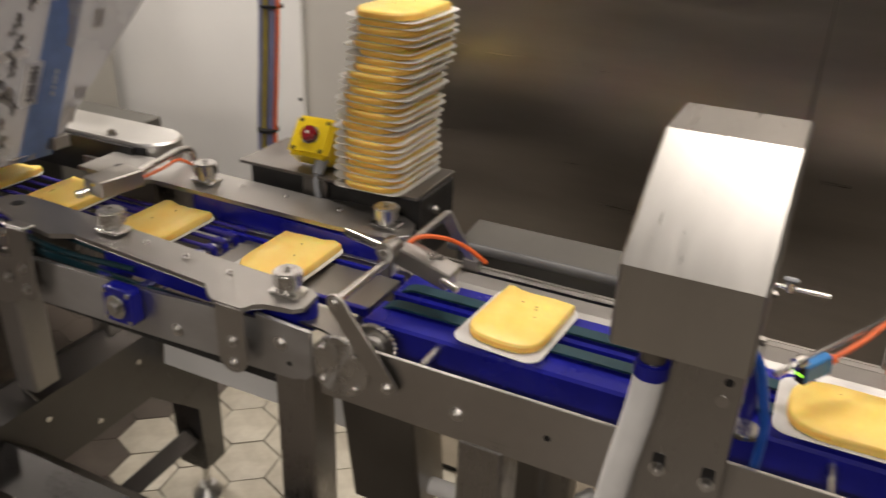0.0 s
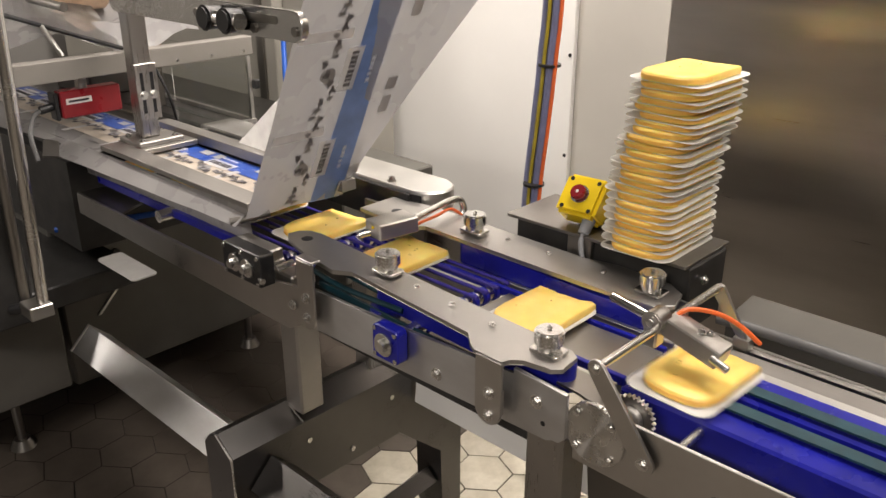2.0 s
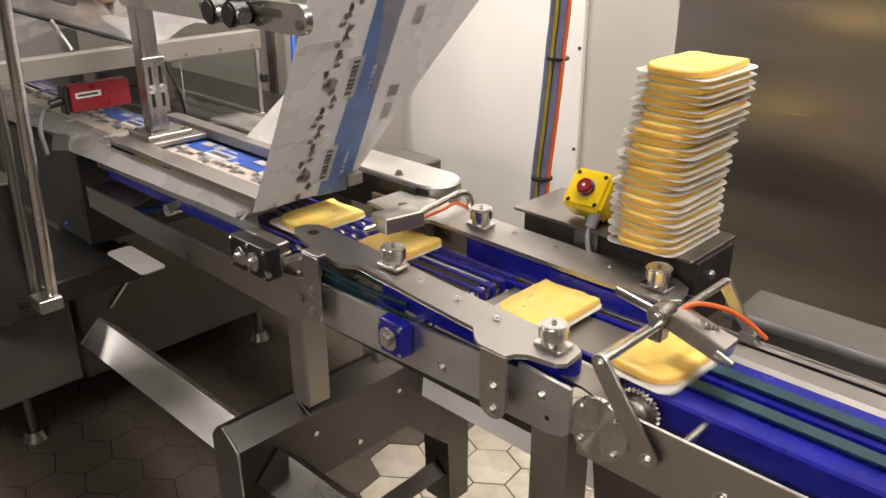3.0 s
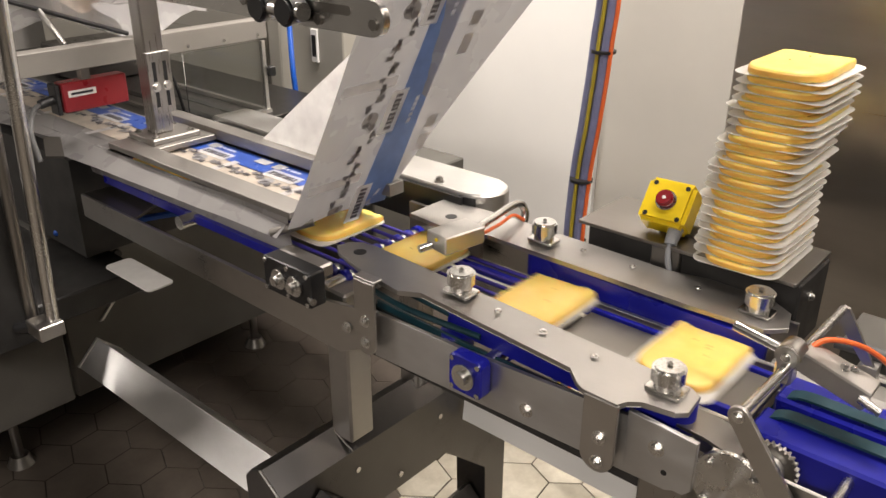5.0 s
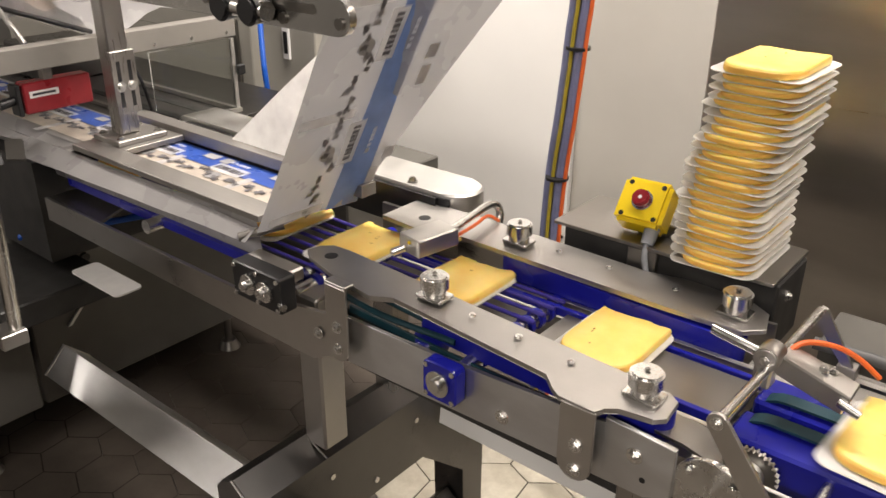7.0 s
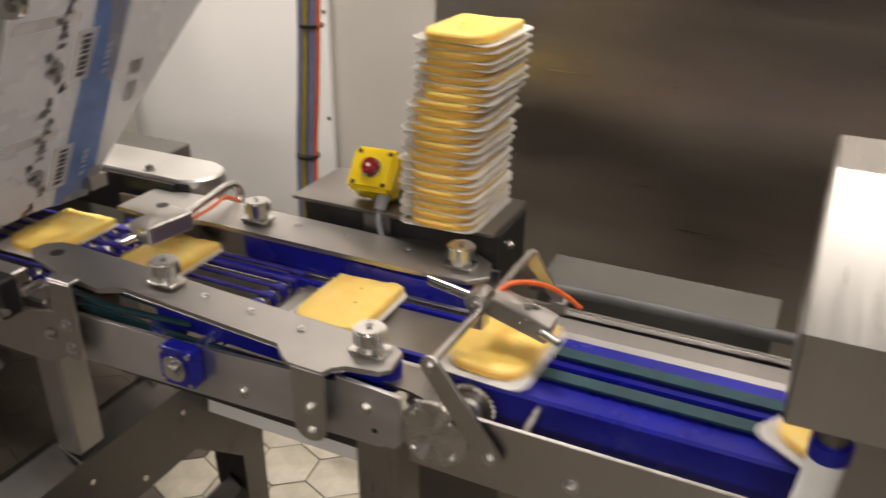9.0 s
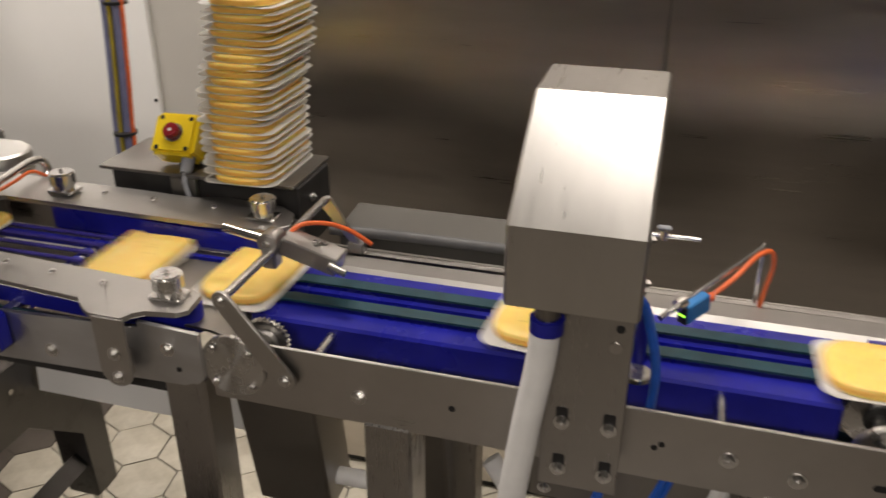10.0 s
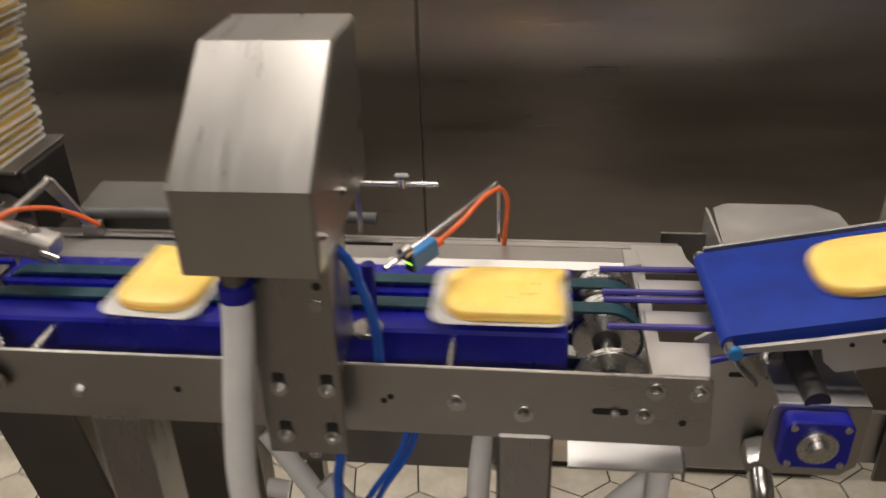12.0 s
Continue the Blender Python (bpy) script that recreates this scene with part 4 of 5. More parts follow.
def slice_outline(seed, L=0.149, W=0.113):
    rnd = random.Random(seed)
    pts = []
    h = W / 2
    for i in range(13):
        a = radians(90 + 180 * i / 12)
        c, s = math.cos(a), math.sin(a)
        pts.append((-L / 2 + 0.052 + 0.052 * math.copysign(abs(c) ** 0.8, c), h * math.copysign(abs(s) ** 0.62, s)))
    k, peak = 14, (0.93, 0.06, 0.5, 0.88, 0.12)[seed % 5]
    for i in range(k + 1):
        u = i / k
        dip = -0.004 * math.sin(math.pi * u) if seed % 2 else 0.002 * math.sin(2 * math.pi * u)
        tip = 0.0075 * max(0.0, 1 - 5.5 * abs(u - peak)) if seed != 2 else 0.0
        pts.append((L / 2 + dip + tip + rnd.uniform(-0.0014, 0.0014), -h * 0.98 + 2 * h * 0.98 * u))
    return [(x, y + rnd.uniform(-0.0006, 0.0006)) for x, y in pts]


def slice_bm(seed, thick=0.0135):
    """Cheese on z = 0: a soft-edged slab with a darker rind round its curved end and a few pits."""
    bm = bmesh.new()
    out = slice_outline(seed)
    n = len(out)
    cx = sum(p[0] for p in out) / n
    rows = []
    for s, z in ((0.985, 0.0), (1.0, 0.003), (1.0, thick - 0.005), (0.985, thick - 0.0015), (0.955, thick)):
        rows.append([bm.verts.new((cx + (x - cx) * s, y * s, z + 0.0012 * noise.noise(Vector((x * 30 + seed, y * 30, z * 9))))) for x, y in out])
    for a, b in zip(rows, rows[1:]):
        for k in range(n):
            bm.faces.new((a[k], a[(k + 1) % n], b[(k + 1) % n], b[k]))
    inner = [bm.verts.new((cx + (x - cx) * 0.5, y * 0.5, thick + 0.0015 * noise.noise(Vector((x * 25 + seed * 3, y * 25, 1))))) for x, y in out]
    for k in range(n):
        bm.faces.new((rows[-1][k], rows[-1][(k + 1) % n], inner[(k + 1) % n], inner[k]))
    bm.faces.new(inner)
    bm.faces.new(rows[0])
    rnd = random.Random(seed + 50)
    for _ in range(rnd.randint(1, 4)):
        x, y = rnd.uniform(-0.04, 0.05), rnd.uniform(-0.035, 0.035)
        r = bmesh.ops.create_uvsphere(bm, u_segments=8, v_segments=5, radius=0.0022, matrix=Matrix.Translation((x, y, thick - 0.0006)) @ Matrix.Diagonal((1.3, 0.9, 0.7, 1)))
        for f in {f for v in r["verts"] for f in v.link_faces}:
            f.material_index = 1
    return bm


def rind_bm(seed, thick=0.0135):
    """The darker skin round the curved end of a slice."""
    bm = bmesh.new()
    out = slice_outline(seed)
    cx = sum(p[0] for p in out) / len(out)
    loops = []
    for s, z in ((0.975, 0.002), (1.003, 0.003), (1.005, 0.006), (1.003, thick - 0.0045), (0.975, thick - 0.003)):
        loops.append([bm.verts.new((cx + (x - cx) * s, y * s, z + 0.0006 * noise.noise(Vector((x * 40 + seed, y * 40, z * 9))))) for x, y in out[:13]])
    for a, b in zip(loops, loops[1:] + loops[:1]):
        for k in range(12):
            bm.faces.new((a[k], a[k + 1], b[k + 1], b[k]))
    for k in (0, 12):
        bm.faces.new([q[k] for q in loops])
    return bm


def soft_mesh(name, bm, mats):
    for f in bm.faces:
        f.smooth = True
    bmesh.ops.recalc_face_normals(bm, faces=bm.faces)
    for e in bm.edges:
        if len(e.link_faces) == 2 and e.calc_face_angle(0.0) > 0.9:
            e.smooth = False
    me = bpy.data.meshes.new(name)
    bm.to_mesh(me)
    bm.free()
    for m in mats:
        me.materials.append(m)
    return me


TRAY_MESH = soft_mesh("card_tray", tray_bm(), [TRAY])


def sagging_tray(seed):
    """A stacked tray whose overhanging corners have gone soft."""
    rnd = random.Random(seed)
    bm = tray_bm(0.0, 0.0016)
    drop = [rnd.uniform(0.0, 0.0045) for _ in range(4)]
    for v in bm.verts:
        u, w = 2 * v.co.x / TL, 2 * v.co.y / TW
        v.co.z -= drop[(u > 0) + 2 * (w > 0)] * max(0.0, abs(u * w) - 0.35)
    return soft_mesh("card_tray", bm, [TRAY])


STACK_TRAYS = [sagging_tray(s) for s in range(6)]
SLICES = [soft_mesh("cheese_slice", slice_bm(s), [CHEESE, HOLE]) for s in range(5)]
RINDS = [soft_mesh("rind", rind_bm(s), [RIND]) for s in range(5)]


def cheese(k):
    """A slice with its rind as a part."""
    ob = new("cheese_slice", SLICES[k])
    new("rind", RINDS[k]).parent = ob
    return ob



def stack():
    rnd = random.Random(4)
    z, lean = BZ + 0.001, 0.0
    n = 24
    step = (1.274 - z) / (n - 1)
    for i in range(n):
        u = i / (n - 1)
        x = -0.768 - 0.008 * math.sin(u * 5.0) + rnd.uniform(-0.004, 0.004)
        y = 1.436 + rnd.uniform(-0.004, 0.004) + 0.030 * u
        rz = 90 + rnd.uniform(-2.5, 2.5)
        tr = new("card_tray", STACK_TRAYS[rnd.randrange(6)])
        tr.matrix_world = pose(x + 0.006, y, z, rnd.uniform(-0.9, 0.9), rnd.uniform(-0.9, 0.9), rz)
        tr.scale = (1.03, 1.03, 1.0)
        tagged(tr, "white card tray in a leaning stack of sliced cheese", "tray", "stacked trays")
        c = cheese(i % 5)
        c.matrix_world = pose(x + 0.007 + rnd.uniform(-0.003, 0.003), y - 0.009 + rnd.uniform(-0.003, 0.003), z + 0.0013, 0, 0, rz + rnd.uniform(-2, 2))
        c.scale = (1.06, 0.99, (step - 0.0012) / 0.0137 if i < n - 1 else 1.0)
        tagged(c, "slab of yellow cheese between stacked white trays", "cheese", "stacked cheese slices")
        z += step


stack()


def hose_bundle():
    t = thing("hose_bundle", (-1.24, 1.77, 0), "bundle of lilac, yellow and orange hoses tied with black straps", "hose bundle")
    for dx, dy, r, m in ((-0.016, 0.0, 0.013, VIOLET_HOSE), (0.010, 0.0, 0.013, VIOLET_HOSE), (-0.003, -0.013, 0.0042, YELLOW_HOSE), (0.025, -0.006, 0.0046, ORANGE), (-0.004, 0.018, 0.012, VIOLET_HOSE)):
        part("hose", tube([(-1.305 + dx, 1.78 + dy, 0.2), (-1.30 + dx, 1.78 + dy, 0.8), (-1.275 + dx, 1.772 + dy, 1.05), (-1.262 + dx, 1.77 + dy, 1.2), (-1.25 + dx, 1.77 + dy, 1.5), (-1.25 + dx, 1.77 + dy, 2.88)], r, 10, 6), m, t)
    for x, z in ((-1.262, 1.189), (-1.293, 0.895)):
        part("strap", cyl((x + 0.003, 1.772, z - 0.003), (x + 0.003, 1.772, z + 0.003), 0.0265, seg=20), BLACK, t)


hose_bundle()

# ---- inclined belt that brings the cheese ----
SL = 0.20


def belt_z(x):
    return 0.947 + SL * (x - 0.315)


def incline():
    t = thing("inclined_belt", (0.8, 1.15, 0), "blue inclined belt conveyor with pale steel side plates", "conveyor")
    x1 = 1.9
    pts = [(x1, belt_z(x1))] + [(0.330, belt_z(0.330))] + arc(0.330, belt_z(0.330) - 0.012, 0.012, 100, 260, 8) + [(x1, belt_z(x1) - 0.026)]
    part("belt", sheet(pts, "xz", 1.053, 1.237, 0.0006), BLUE_BELT, t)
    part("near_plate", sheet([(0.325, 0.934), (0.325, 0.940), (0.42, 0.957), (x1, belt_z(x1) - 0.008), (x1, belt_z(x1) - 0.06), (0.44, 0.915), (0.425, 0.928), (0.42, 0.945)], "xz", 1.040, 1.046), STEEL_LIGHT, t)
    for x in (0.505, 0.66, 0.82):
        part("plate_slot", sheet([(x, belt_z(x) - 0.018), (x + 0.07, belt_z(x + .07) - 0.018), (x + 0.07, belt_z(x + 0.07) - 0.034), (x, belt_z(x) - 0.034)], "xz", 1.0392, 1.0405), BLUE, t)
    for x in (0.45, 0.482):
        part("plate_hole", cyl((x, 1.0394, belt_z(x) - 0.022), (x, 1.041, belt_z(x) - 0.022), 0.003, seg=10), BLACK, t)
    part("far_plate", sheet([(0.33, 0.935), (0.33, 0.953), (x1, belt_z(x1) + 0.004), (x1, belt_z(x1) - 0.05)], "xz", 1.242, 1.247), STEEL_LIGHT, t)
    part("nose_roller", cyl((0.328, 1.036, 0.937), (0.328, 1.25, 0.937), 0.008, seg=16), STEEL_BRIGHT, t)
    part("nose_screw", cyl((0.330, 1.032, 0.938), (0.330, 1.040, 0.938), 0.008, seg=16, bev=0.001), CYAN, t)
    for x in (0.75, 1.6):
        part("leg", box(x - 0.03, x + 0.03, 1.08, 1.14, 0.0, belt_z(x) - 0.06), STEEL_V, t)
    part("back_guard", sheet([(0.375, 1.41), (0.395, 1.425), (0.52, 1.425), (0.55, 1.40), (0.56, 1.25), (0.365, 1.25)], "xy", 0.925, 0.929), STEEL_LIGHT, t)
    part("back_guard_side", sheet([(1.25, 0.929), (1.41, 0.929), (1.41, 0.82), (1.25, 0.80)], "yz", 0.364, 0.368), STEEL_LIGHT, t)


incline()


def tray_feeder():
    t = thing("tray_feeder", (0.42, 1.1, 0), "steel tray feeder frame under the blue incline", "machine frame")
    part("side_panel", sheet([(0.306, 0.69), (0.306, 0.895), (0.33, 0.912), (0.50, 0.912), (0.50, 0.80), (0.472, 0.79), (0.458, 0.69)], "xz", 1.12, 1.126, 0.0008), STEEL_LIGHT, t)
    part("far_panel", box(0.30, 1.6, 1.38, 1.386, 0.55, 0.90), STEEL_DULL, t)
    b = part("bracket", sheet([(0.372, 0.800), (0.372, 0.868)] + arc(0.385, 0.872, 0.012, 180, 90, 4) + [(0.478, 0.887), (0.478, 0.800), (0.462, 0.785), (0.39, 0.785)], "xz", 1.018, 1.022), STEEL, t)
    part("bracket_top", box(0.380, 0.478, 1.018, 1.12, 0.884, 0.888, 0.001), STEEL_LIGHT, t)
    g = part("flange_bearing", sheet(rounded(0.384, 0.458, 0.814, 0.880, 0.011), "xz", 0.996, 1.018, 0.002), BLUE, t)
    part("bearing_ring", cyl((0.420, 0.990, 0.848), (0.420, 0.997, 0.848), 0.022, seg=32, bev=0.001), STEEL_BRIGHT, g)
    part("shaft_end", cyl((0.420, 0.980, 0.848), (0.420, 0.990, 0.848), 0.012, seg=20, bev=0.001), STEEL_BRIGHT, g)
    for sx in (-1, 1):
        for sz in (-1, 1):
            part("bearing_screw", cyl((0.421 + sx * 0.028, 0.994, 0.847 + sz * 0.025), (0.421 + sx * 0.028, 0.9965, 0.847 + sz * 0.025), 0.0042, seg=12), STEEL_BRIGHT, g)
    part("shaft", cyl((0.420, 1.018, 0.89), (0.415, 1.12, 0.90), 0.014, seg=18), DARK, t)
    w = part("belt_wheel", cyl((0.405, 1.10, 0.885), (0.405, 1.118, 0.885), 0.034, seg=32, bev=0.002), STEEL_DISC, t)
    part("wheel_face", cyl((0.405, 1.096, 0.885), (0.405, 1.10, 0.885), 0.018, seg=24), DARK, w)
    for r in (0.035, 0.045):
        part("roller_guide", tube([(0.372 + 0.012 - r * 0.6, 1.118, 0.93), (0.352, 1.118, 0.885 - r * 0.2), (0.385, 1.118, 0.845 - r * 0.3)], 0.004, 8, 6), STEEL_BRIGHT, t)
    part("drive_belt", cyl((0.300, 1.10, 0.872), (0.405, 1.10, 0.908), 0.004, seg=8), BLUE, t)
    part("elbow", tube([(0.402, 1.11, 0.735), (0.402, 1.09, 0.715), (0.405, 1.07, 0.69), (0.402, 1.065, 0.64)], 0.015, 14, 6), STEEL_BRIGHT, t)
    part("elbow_nut", cyl((0.402, 1.085, 0.728), (0.402, 1.117, 0.738), 0.022, seg=6, bev=0.001), STEEL_BRIGHT, t)
    part("rest_sheet", sheet([(1.112, 0.80), (1.119, 0.80), (1.119, 0.72), (1.112, 0.72)], "yz", 0.474, 0.74), STEEL_LIGHT, t)
    part("base_bar", box(0.31, 1.6, 1.13, 1.17, 0.70, 0.74, 0.003), STEEL, t)
    for x in (0.95, 1.5):
        part("leg", box(x - 0.025, x + 0.025, 1.13, 1.18, 0.0, 0.70, 0.003), STEEL_V, t)
    part("slot", sheet(rounded(0.352, 0.372, 0.842, 0.849, 0.003), "xz", 1.1194, 1.1206), BLACK, t)
    part("side_strap", sheet([(0.545, 0.70), (0.545, 0.90), (0.57, 0.93), (0.60, 0.93), (0.60, 0.70)], "xz", 1.10, 1.106), STEEL_DULL, t)
    part("side_bolt", hexbolt((0.50, 1.12, 0.872), (0, -1, 0), 0.007, 0.006), STEEL_BRIGHT, t)
    part("side_bolt", hexbolt((0.575, 1.10, 0.80), (0, -1, 0), 0.007, 0.006), STEEL_BRIGHT, t)
    part("clamp", cyl((0.555, 1.235, 1.012), (0.61, 1.235, 1.03), 0.011, seg=16), STEEL_LIGHT, t)
    part("clamp_block", box(0.575, 0.64, 1.20, 1.26, 1.00, 1.06, 0.004), STEEL_LIGHT, t)


tray_feeder()

# ---- wrapping machine ----
def film_plane(u, v):
    """A place on the falling film: u along its width from the near edge, v metres of height over its lower edge."""
    z = 0.975 + v
    x = -1.410 + 0.575 * v + 0.015 * u
    y0, y1 = 1.025 - 0.03 * v, 1.240 + 0.45 * v
    return Vector((x, y0 + (y1 - y0) * u, z))


def film_at(y, v):
    a, b = film_plane(0, v), film_plane(1, v)
    return film_plane((y - a.y) / (b.y - a.y), v)


def wrapping_machine():
    t = thing("wrapping_machine", (-2.4, 1.3, 0), "stainless flow wrapping machine with former frame and columns", "packing machine")
    # former frame, four bars round a window
    fz0, fz1 = 0.990, 1.002
    part("front_bar", box(-2.02, -1.415, 1.035, 1.085, fz0, fz1, 0.001), STEEL_MATT, t)
    part("back_bar", box(-2.10, -1.36, 1.225, 1.262, fz0, fz1 + 0.012, 0.001), STEEL_MATT, t)
    part("left_bar", box(-2.03, -1.90, 1.085, 1.225, fz0, fz1, 0.001), STEEL_MATT, t)
    part("edge_rod", cyl((-1.44, 1.01, 0.965), (-1.40, 1.075, 0.978), 0.008, seg=12), STEEL_DULL, t)
    part("post_foot", box(-2.02, -1.92, 1.085, 1.20, fz1, fz1 + 0.012, 0.002), STEEL_MATT, t)
    for x, y in ((-2.005, 1.10), (-1.935, 1.10), (-2.005, 1.185), (-1.935, 1.185)):
        part("foot_bolt", hexbolt((x, y, fz1 + 0.012), (0, 0, 1), 0.006, 0.004), STEEL_BRIGHT, t)
    part("post", box(-1.995, -1.955, 1.114, 1.159, fz1 + 0.012, 1.75, 0.003), STEEL_V, t)
    s = part("slide_plate", box(-1.955, -1.945, 1.109, 1.164, 1.06, 1.19, 0.001), STEEL_V, t)
    for y in (1.124, 1.149):
        part("slide_slot", box(-1.9449, -1.9442, y - 0.004, y + 0.004, 1.075, 1.17), BLACK, s)
        part("slide_bolt", hexbolt((-1.9445, y, 1.118), (1, 0, 0), 0.0075, 0.006), STEEL_BRIGHT, s)
    part("cross_beam", box(-2.13, -2.09, 0.70, 1.530, 1.148, 1.196, 0.0015), BEAM_PAINT, t)
    for y in (1.30, 1.40, 1.50):
        part("beam_screw", hexbolt((-2.09, y, 1.160), (1, 0, 0), 0.004, 0.002, False), STEEL_BRIGHT, t)
    # clear guard box with pale edges
    part("guard_pane", box(-2.074, -2.070, 1.272, 1.494, 0.976, 1.148), CLEAR, t)
    part("guard_pane", box(-2.62, -2.075, 1.497, 1.501, 0.976, 1.148), CLEAR, t)
    part("guard_rail", box(-2.078, -2.062, 1.270, 1.506, 0.966, 0.976), STEEL_LIGHT, t)
    part("guard_rail", box(-2.62, -2.078, 1.492, 1.506, 0.966, 0.976), STEEL_LIGHT, t)
    part("guard_edge", box(-2.076, -2.067, 1.494, 1.504, 0.976, 1.148), STEEL_LIGHT, t)
    part("guard_sill", box(-2.60, -2.10, 1.30, 1.312, 0.966, 0.974), STEEL_DULL, t)
    part("deck", box(-3.2, -2.03, 1.262, 1.70, 0.955, 0.965, 0.001), STEEL_DARKENED, t)
    for y in (1.36, 1.43):
        part("deck_slot", box(-2.55, -2.12, y, y + 0.022, 0.9652, 0.9665), BLACK, t)
    part("drive_case", box(-2.95, -2.70, 1.33, 1.56, 0.965, 1.06, 0.006), STEEL_DARKENED, t)
    part("deck_cable", tube([(-2.30, 1.34, 1.148), (-2.29, 1.345, 1.10), (-2.25, 1.35, 1.04), (-2.24, 1.36, 0.967)], 0.004, 8, 6), BLACK, t)
    part("latch", box(-2.066, -2.050, 1.500, 1.520, 1.06, 1.085, 0.003), BLACK, t)
    # tilted clear lid over the film with a dark edge strip
    lid = part("guard_lid", quad_sheet((-2.205, 0.90, 1.31), (-2.205, 1.215, 1.188), (-2.75, 1.30, 1.40), (-2.75, 0.95, 1.50), 1, 1), CLEAR, t)
    part("lid_edge", cyl((-2.20, 0.90, 1.310), (-2.20, 1.215, 1.187), 0.0055, seg=8), BLACK, lid)
    part("lid_stay", cyl((-2.20, 1.02, 1.262), (-2.13, 1.03, 1.196), 0.006, seg=10), STEEL, lid)
    # rods and block by the scanner
    part("rear_column", cyl((-1.935, 0.772, 0.70), (-1.862, 0.775, 1.70), 0.011, seg=16), STEEL_DULL, t)
    part("feed_plate", sheet([(-2.16, 0.96), (-2.02, 0.90), (-1.99, 0.925), (-2.13, 0.985)], "xy", 1.0, 1.004), STEEL_DULL, t)
    part("deck_rail", tube([(-2.1, 1.29, 0.985), (-1.75, 1.29, 0.985)], 0.007, 10, 1, smooth=False), STEEL, t)
    # upper rods and rails seen over the beam
    part("guide_rod", cyl((-3.0, 1.02, 1.345), (-2.15, 1.06, 1.305), 0.010, seg=14), STEEL_DULL, t)
    part("guide_rod", cyl((-2.9, 1.20, 1.34), (-2.0, 1.22, 1.36), 0.010, seg=14), STEEL, t)
    part("guide_rod", cyl((-2.6, 1.0, 1.33), (-2.02, 1.16, 1.34), 0.008, seg=14), STEEL_BRIGHT, t)
    # film arm with slot and black grips
    a = part("film_arm", sheet(arc(-1.09, 1.372, 0.022, -90, 90, 8) + arc(-1.62, 1.372, 0.022, 90, 270, 8), "xz", 0.930, 0.942, 0.001), STEEL_BRIGHT, t)
    part("arm_slot", sheet(arc(-1.13, 1.378, 0.006, -90, 90, 6) + arc(-1.23, 1.378, 0.006, 90, 270, 6), "xz", 0.9292, 0.9305), STEEL_DULL, a)
    for x, z in ((-1.085, 1.366), (-1.185, 1.362), (-1.34, 1.372)):
        part("arm_screw", cyl((x, 0.927, z), (x, 0.931, z), 0.007, seg=16), STEEL_DULL, a)
    for x in (-1.27, -1.215):
        part("hand_grip", cyl((x, 0.895, 1.372), (x, 0.930, 1.372), 0.020, 0.016, seg=18, bev=0.004), BLACK, t)
    part("grip_rod", cyl((-1.29, 0.91, 1.372), (-1.19, 0.91, 1.372), 0.012, seg=14), STEEL_BRIGHT, t)
    # column and clamp near the front
    part("column", cyl((-1.868, 0.786, 0.70), (-1.768, 0.790, 1.70), 0.013, seg=18), STEEL_BRIGHT, t)
    part("column_clamp", box(-1.905, -1.845, 0.75, 0.80, 0.70, 0.73, 0.002), STEEL, t)
    part("clamp_pin", cyl((-1.93, 0.74, 0.705), (-1.90, 0.765, 0.712), 0.012, seg=14), BLACK, t)
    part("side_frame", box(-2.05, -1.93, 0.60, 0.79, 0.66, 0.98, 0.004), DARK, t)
    # lower body
    part("lower_body", box(-3.6, -2.42, 1.02, 1.78, 0.17, 0.70, 0.006), GREY_PAINT, t)
    part("front_body", box(-3.6, -2.28, 0.55, 0.96, 0.26, 0.56, 0.006), GREY_PAINT, t)
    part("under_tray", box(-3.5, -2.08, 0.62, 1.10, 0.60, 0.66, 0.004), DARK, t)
    # dark block standing in for the shaded inside of the machine
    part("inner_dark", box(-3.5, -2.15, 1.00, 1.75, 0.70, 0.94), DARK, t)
    part("body_edge", sheet([(1.116, 0.379), (1.127, 0.379), (1.189, 0.443), (1.178, 0.443)], "yz", -2.4198, -2.412), STEEL_LIGHT, t)
    part("lock", cyl((-2.42, 1.20, 0.56), (-2.41, 1.20, 0.56), 0.012, seg=14), DARK, t)
    for x, y in ((-2.525, 1.695), (-2.495, 0.856)):
        r = part("foot_rod", cyl((x, y, 0.02), (x, y, 0.18 if y > 1 else 0.28), 0.013, seg=14), STEEL_DULL, t)
        part("foot_pad", cyl((x, y, 0.0), (x, y, 0.03), 0.038, 0.024, seg=24), STEEL_DULL, r)
    # return belt with a rounded cover behind the film
    c = part("belt_cover", sheet(arc(-1.285, 1.402, 0.052, -90, 90, 10) + [(-2.1, 1.454), (-2.1, 1.350)], "xy", 0.935, 0.982, 0.004), STEEL_LIGHT, t)
    part("cover_band", sheet(arc(-1.285, 1.398, 0.0525, -92, -62, 4) + [(-1.268, 1.356), (-1.30, 1.35), (-1.285, 1.345), (-2.1, 1.345), (-2.1, 1.339), (-1.285, 1.339)][1:], "xy", 0.90, 0.975), BLACK, c)
    part("cover_screw", hexbolt((-1.364, 1.366, 0.982), (0, 0, 1), 0.007, 0.008), STEEL_DULL, c)
    # unseen box added behind the machine to throw shade on the floor
    part("rear_duct", box(-3.2, -1.66, 1.47, 1.80, 0.60, 0.86, 0.004), GREY_PAINT, t)
    part("duct_foot", box(-2.9, -2.8, 1.55, 1.75, 0.0, 0.60), GREY_PAINT, t)
    # tall cabinet behind with an edge strip and a recessed handle
    k = part("rear_cabinet", box(-4.4, -2.62, 1.98, 2.30, 0.2, 2.2, 0.004), CABINET, t)
    part("cabinet_edge", box(-2.72, -2.68, 1.970, 1.979, 0.25, 2.15), STEEL_DULL, k)
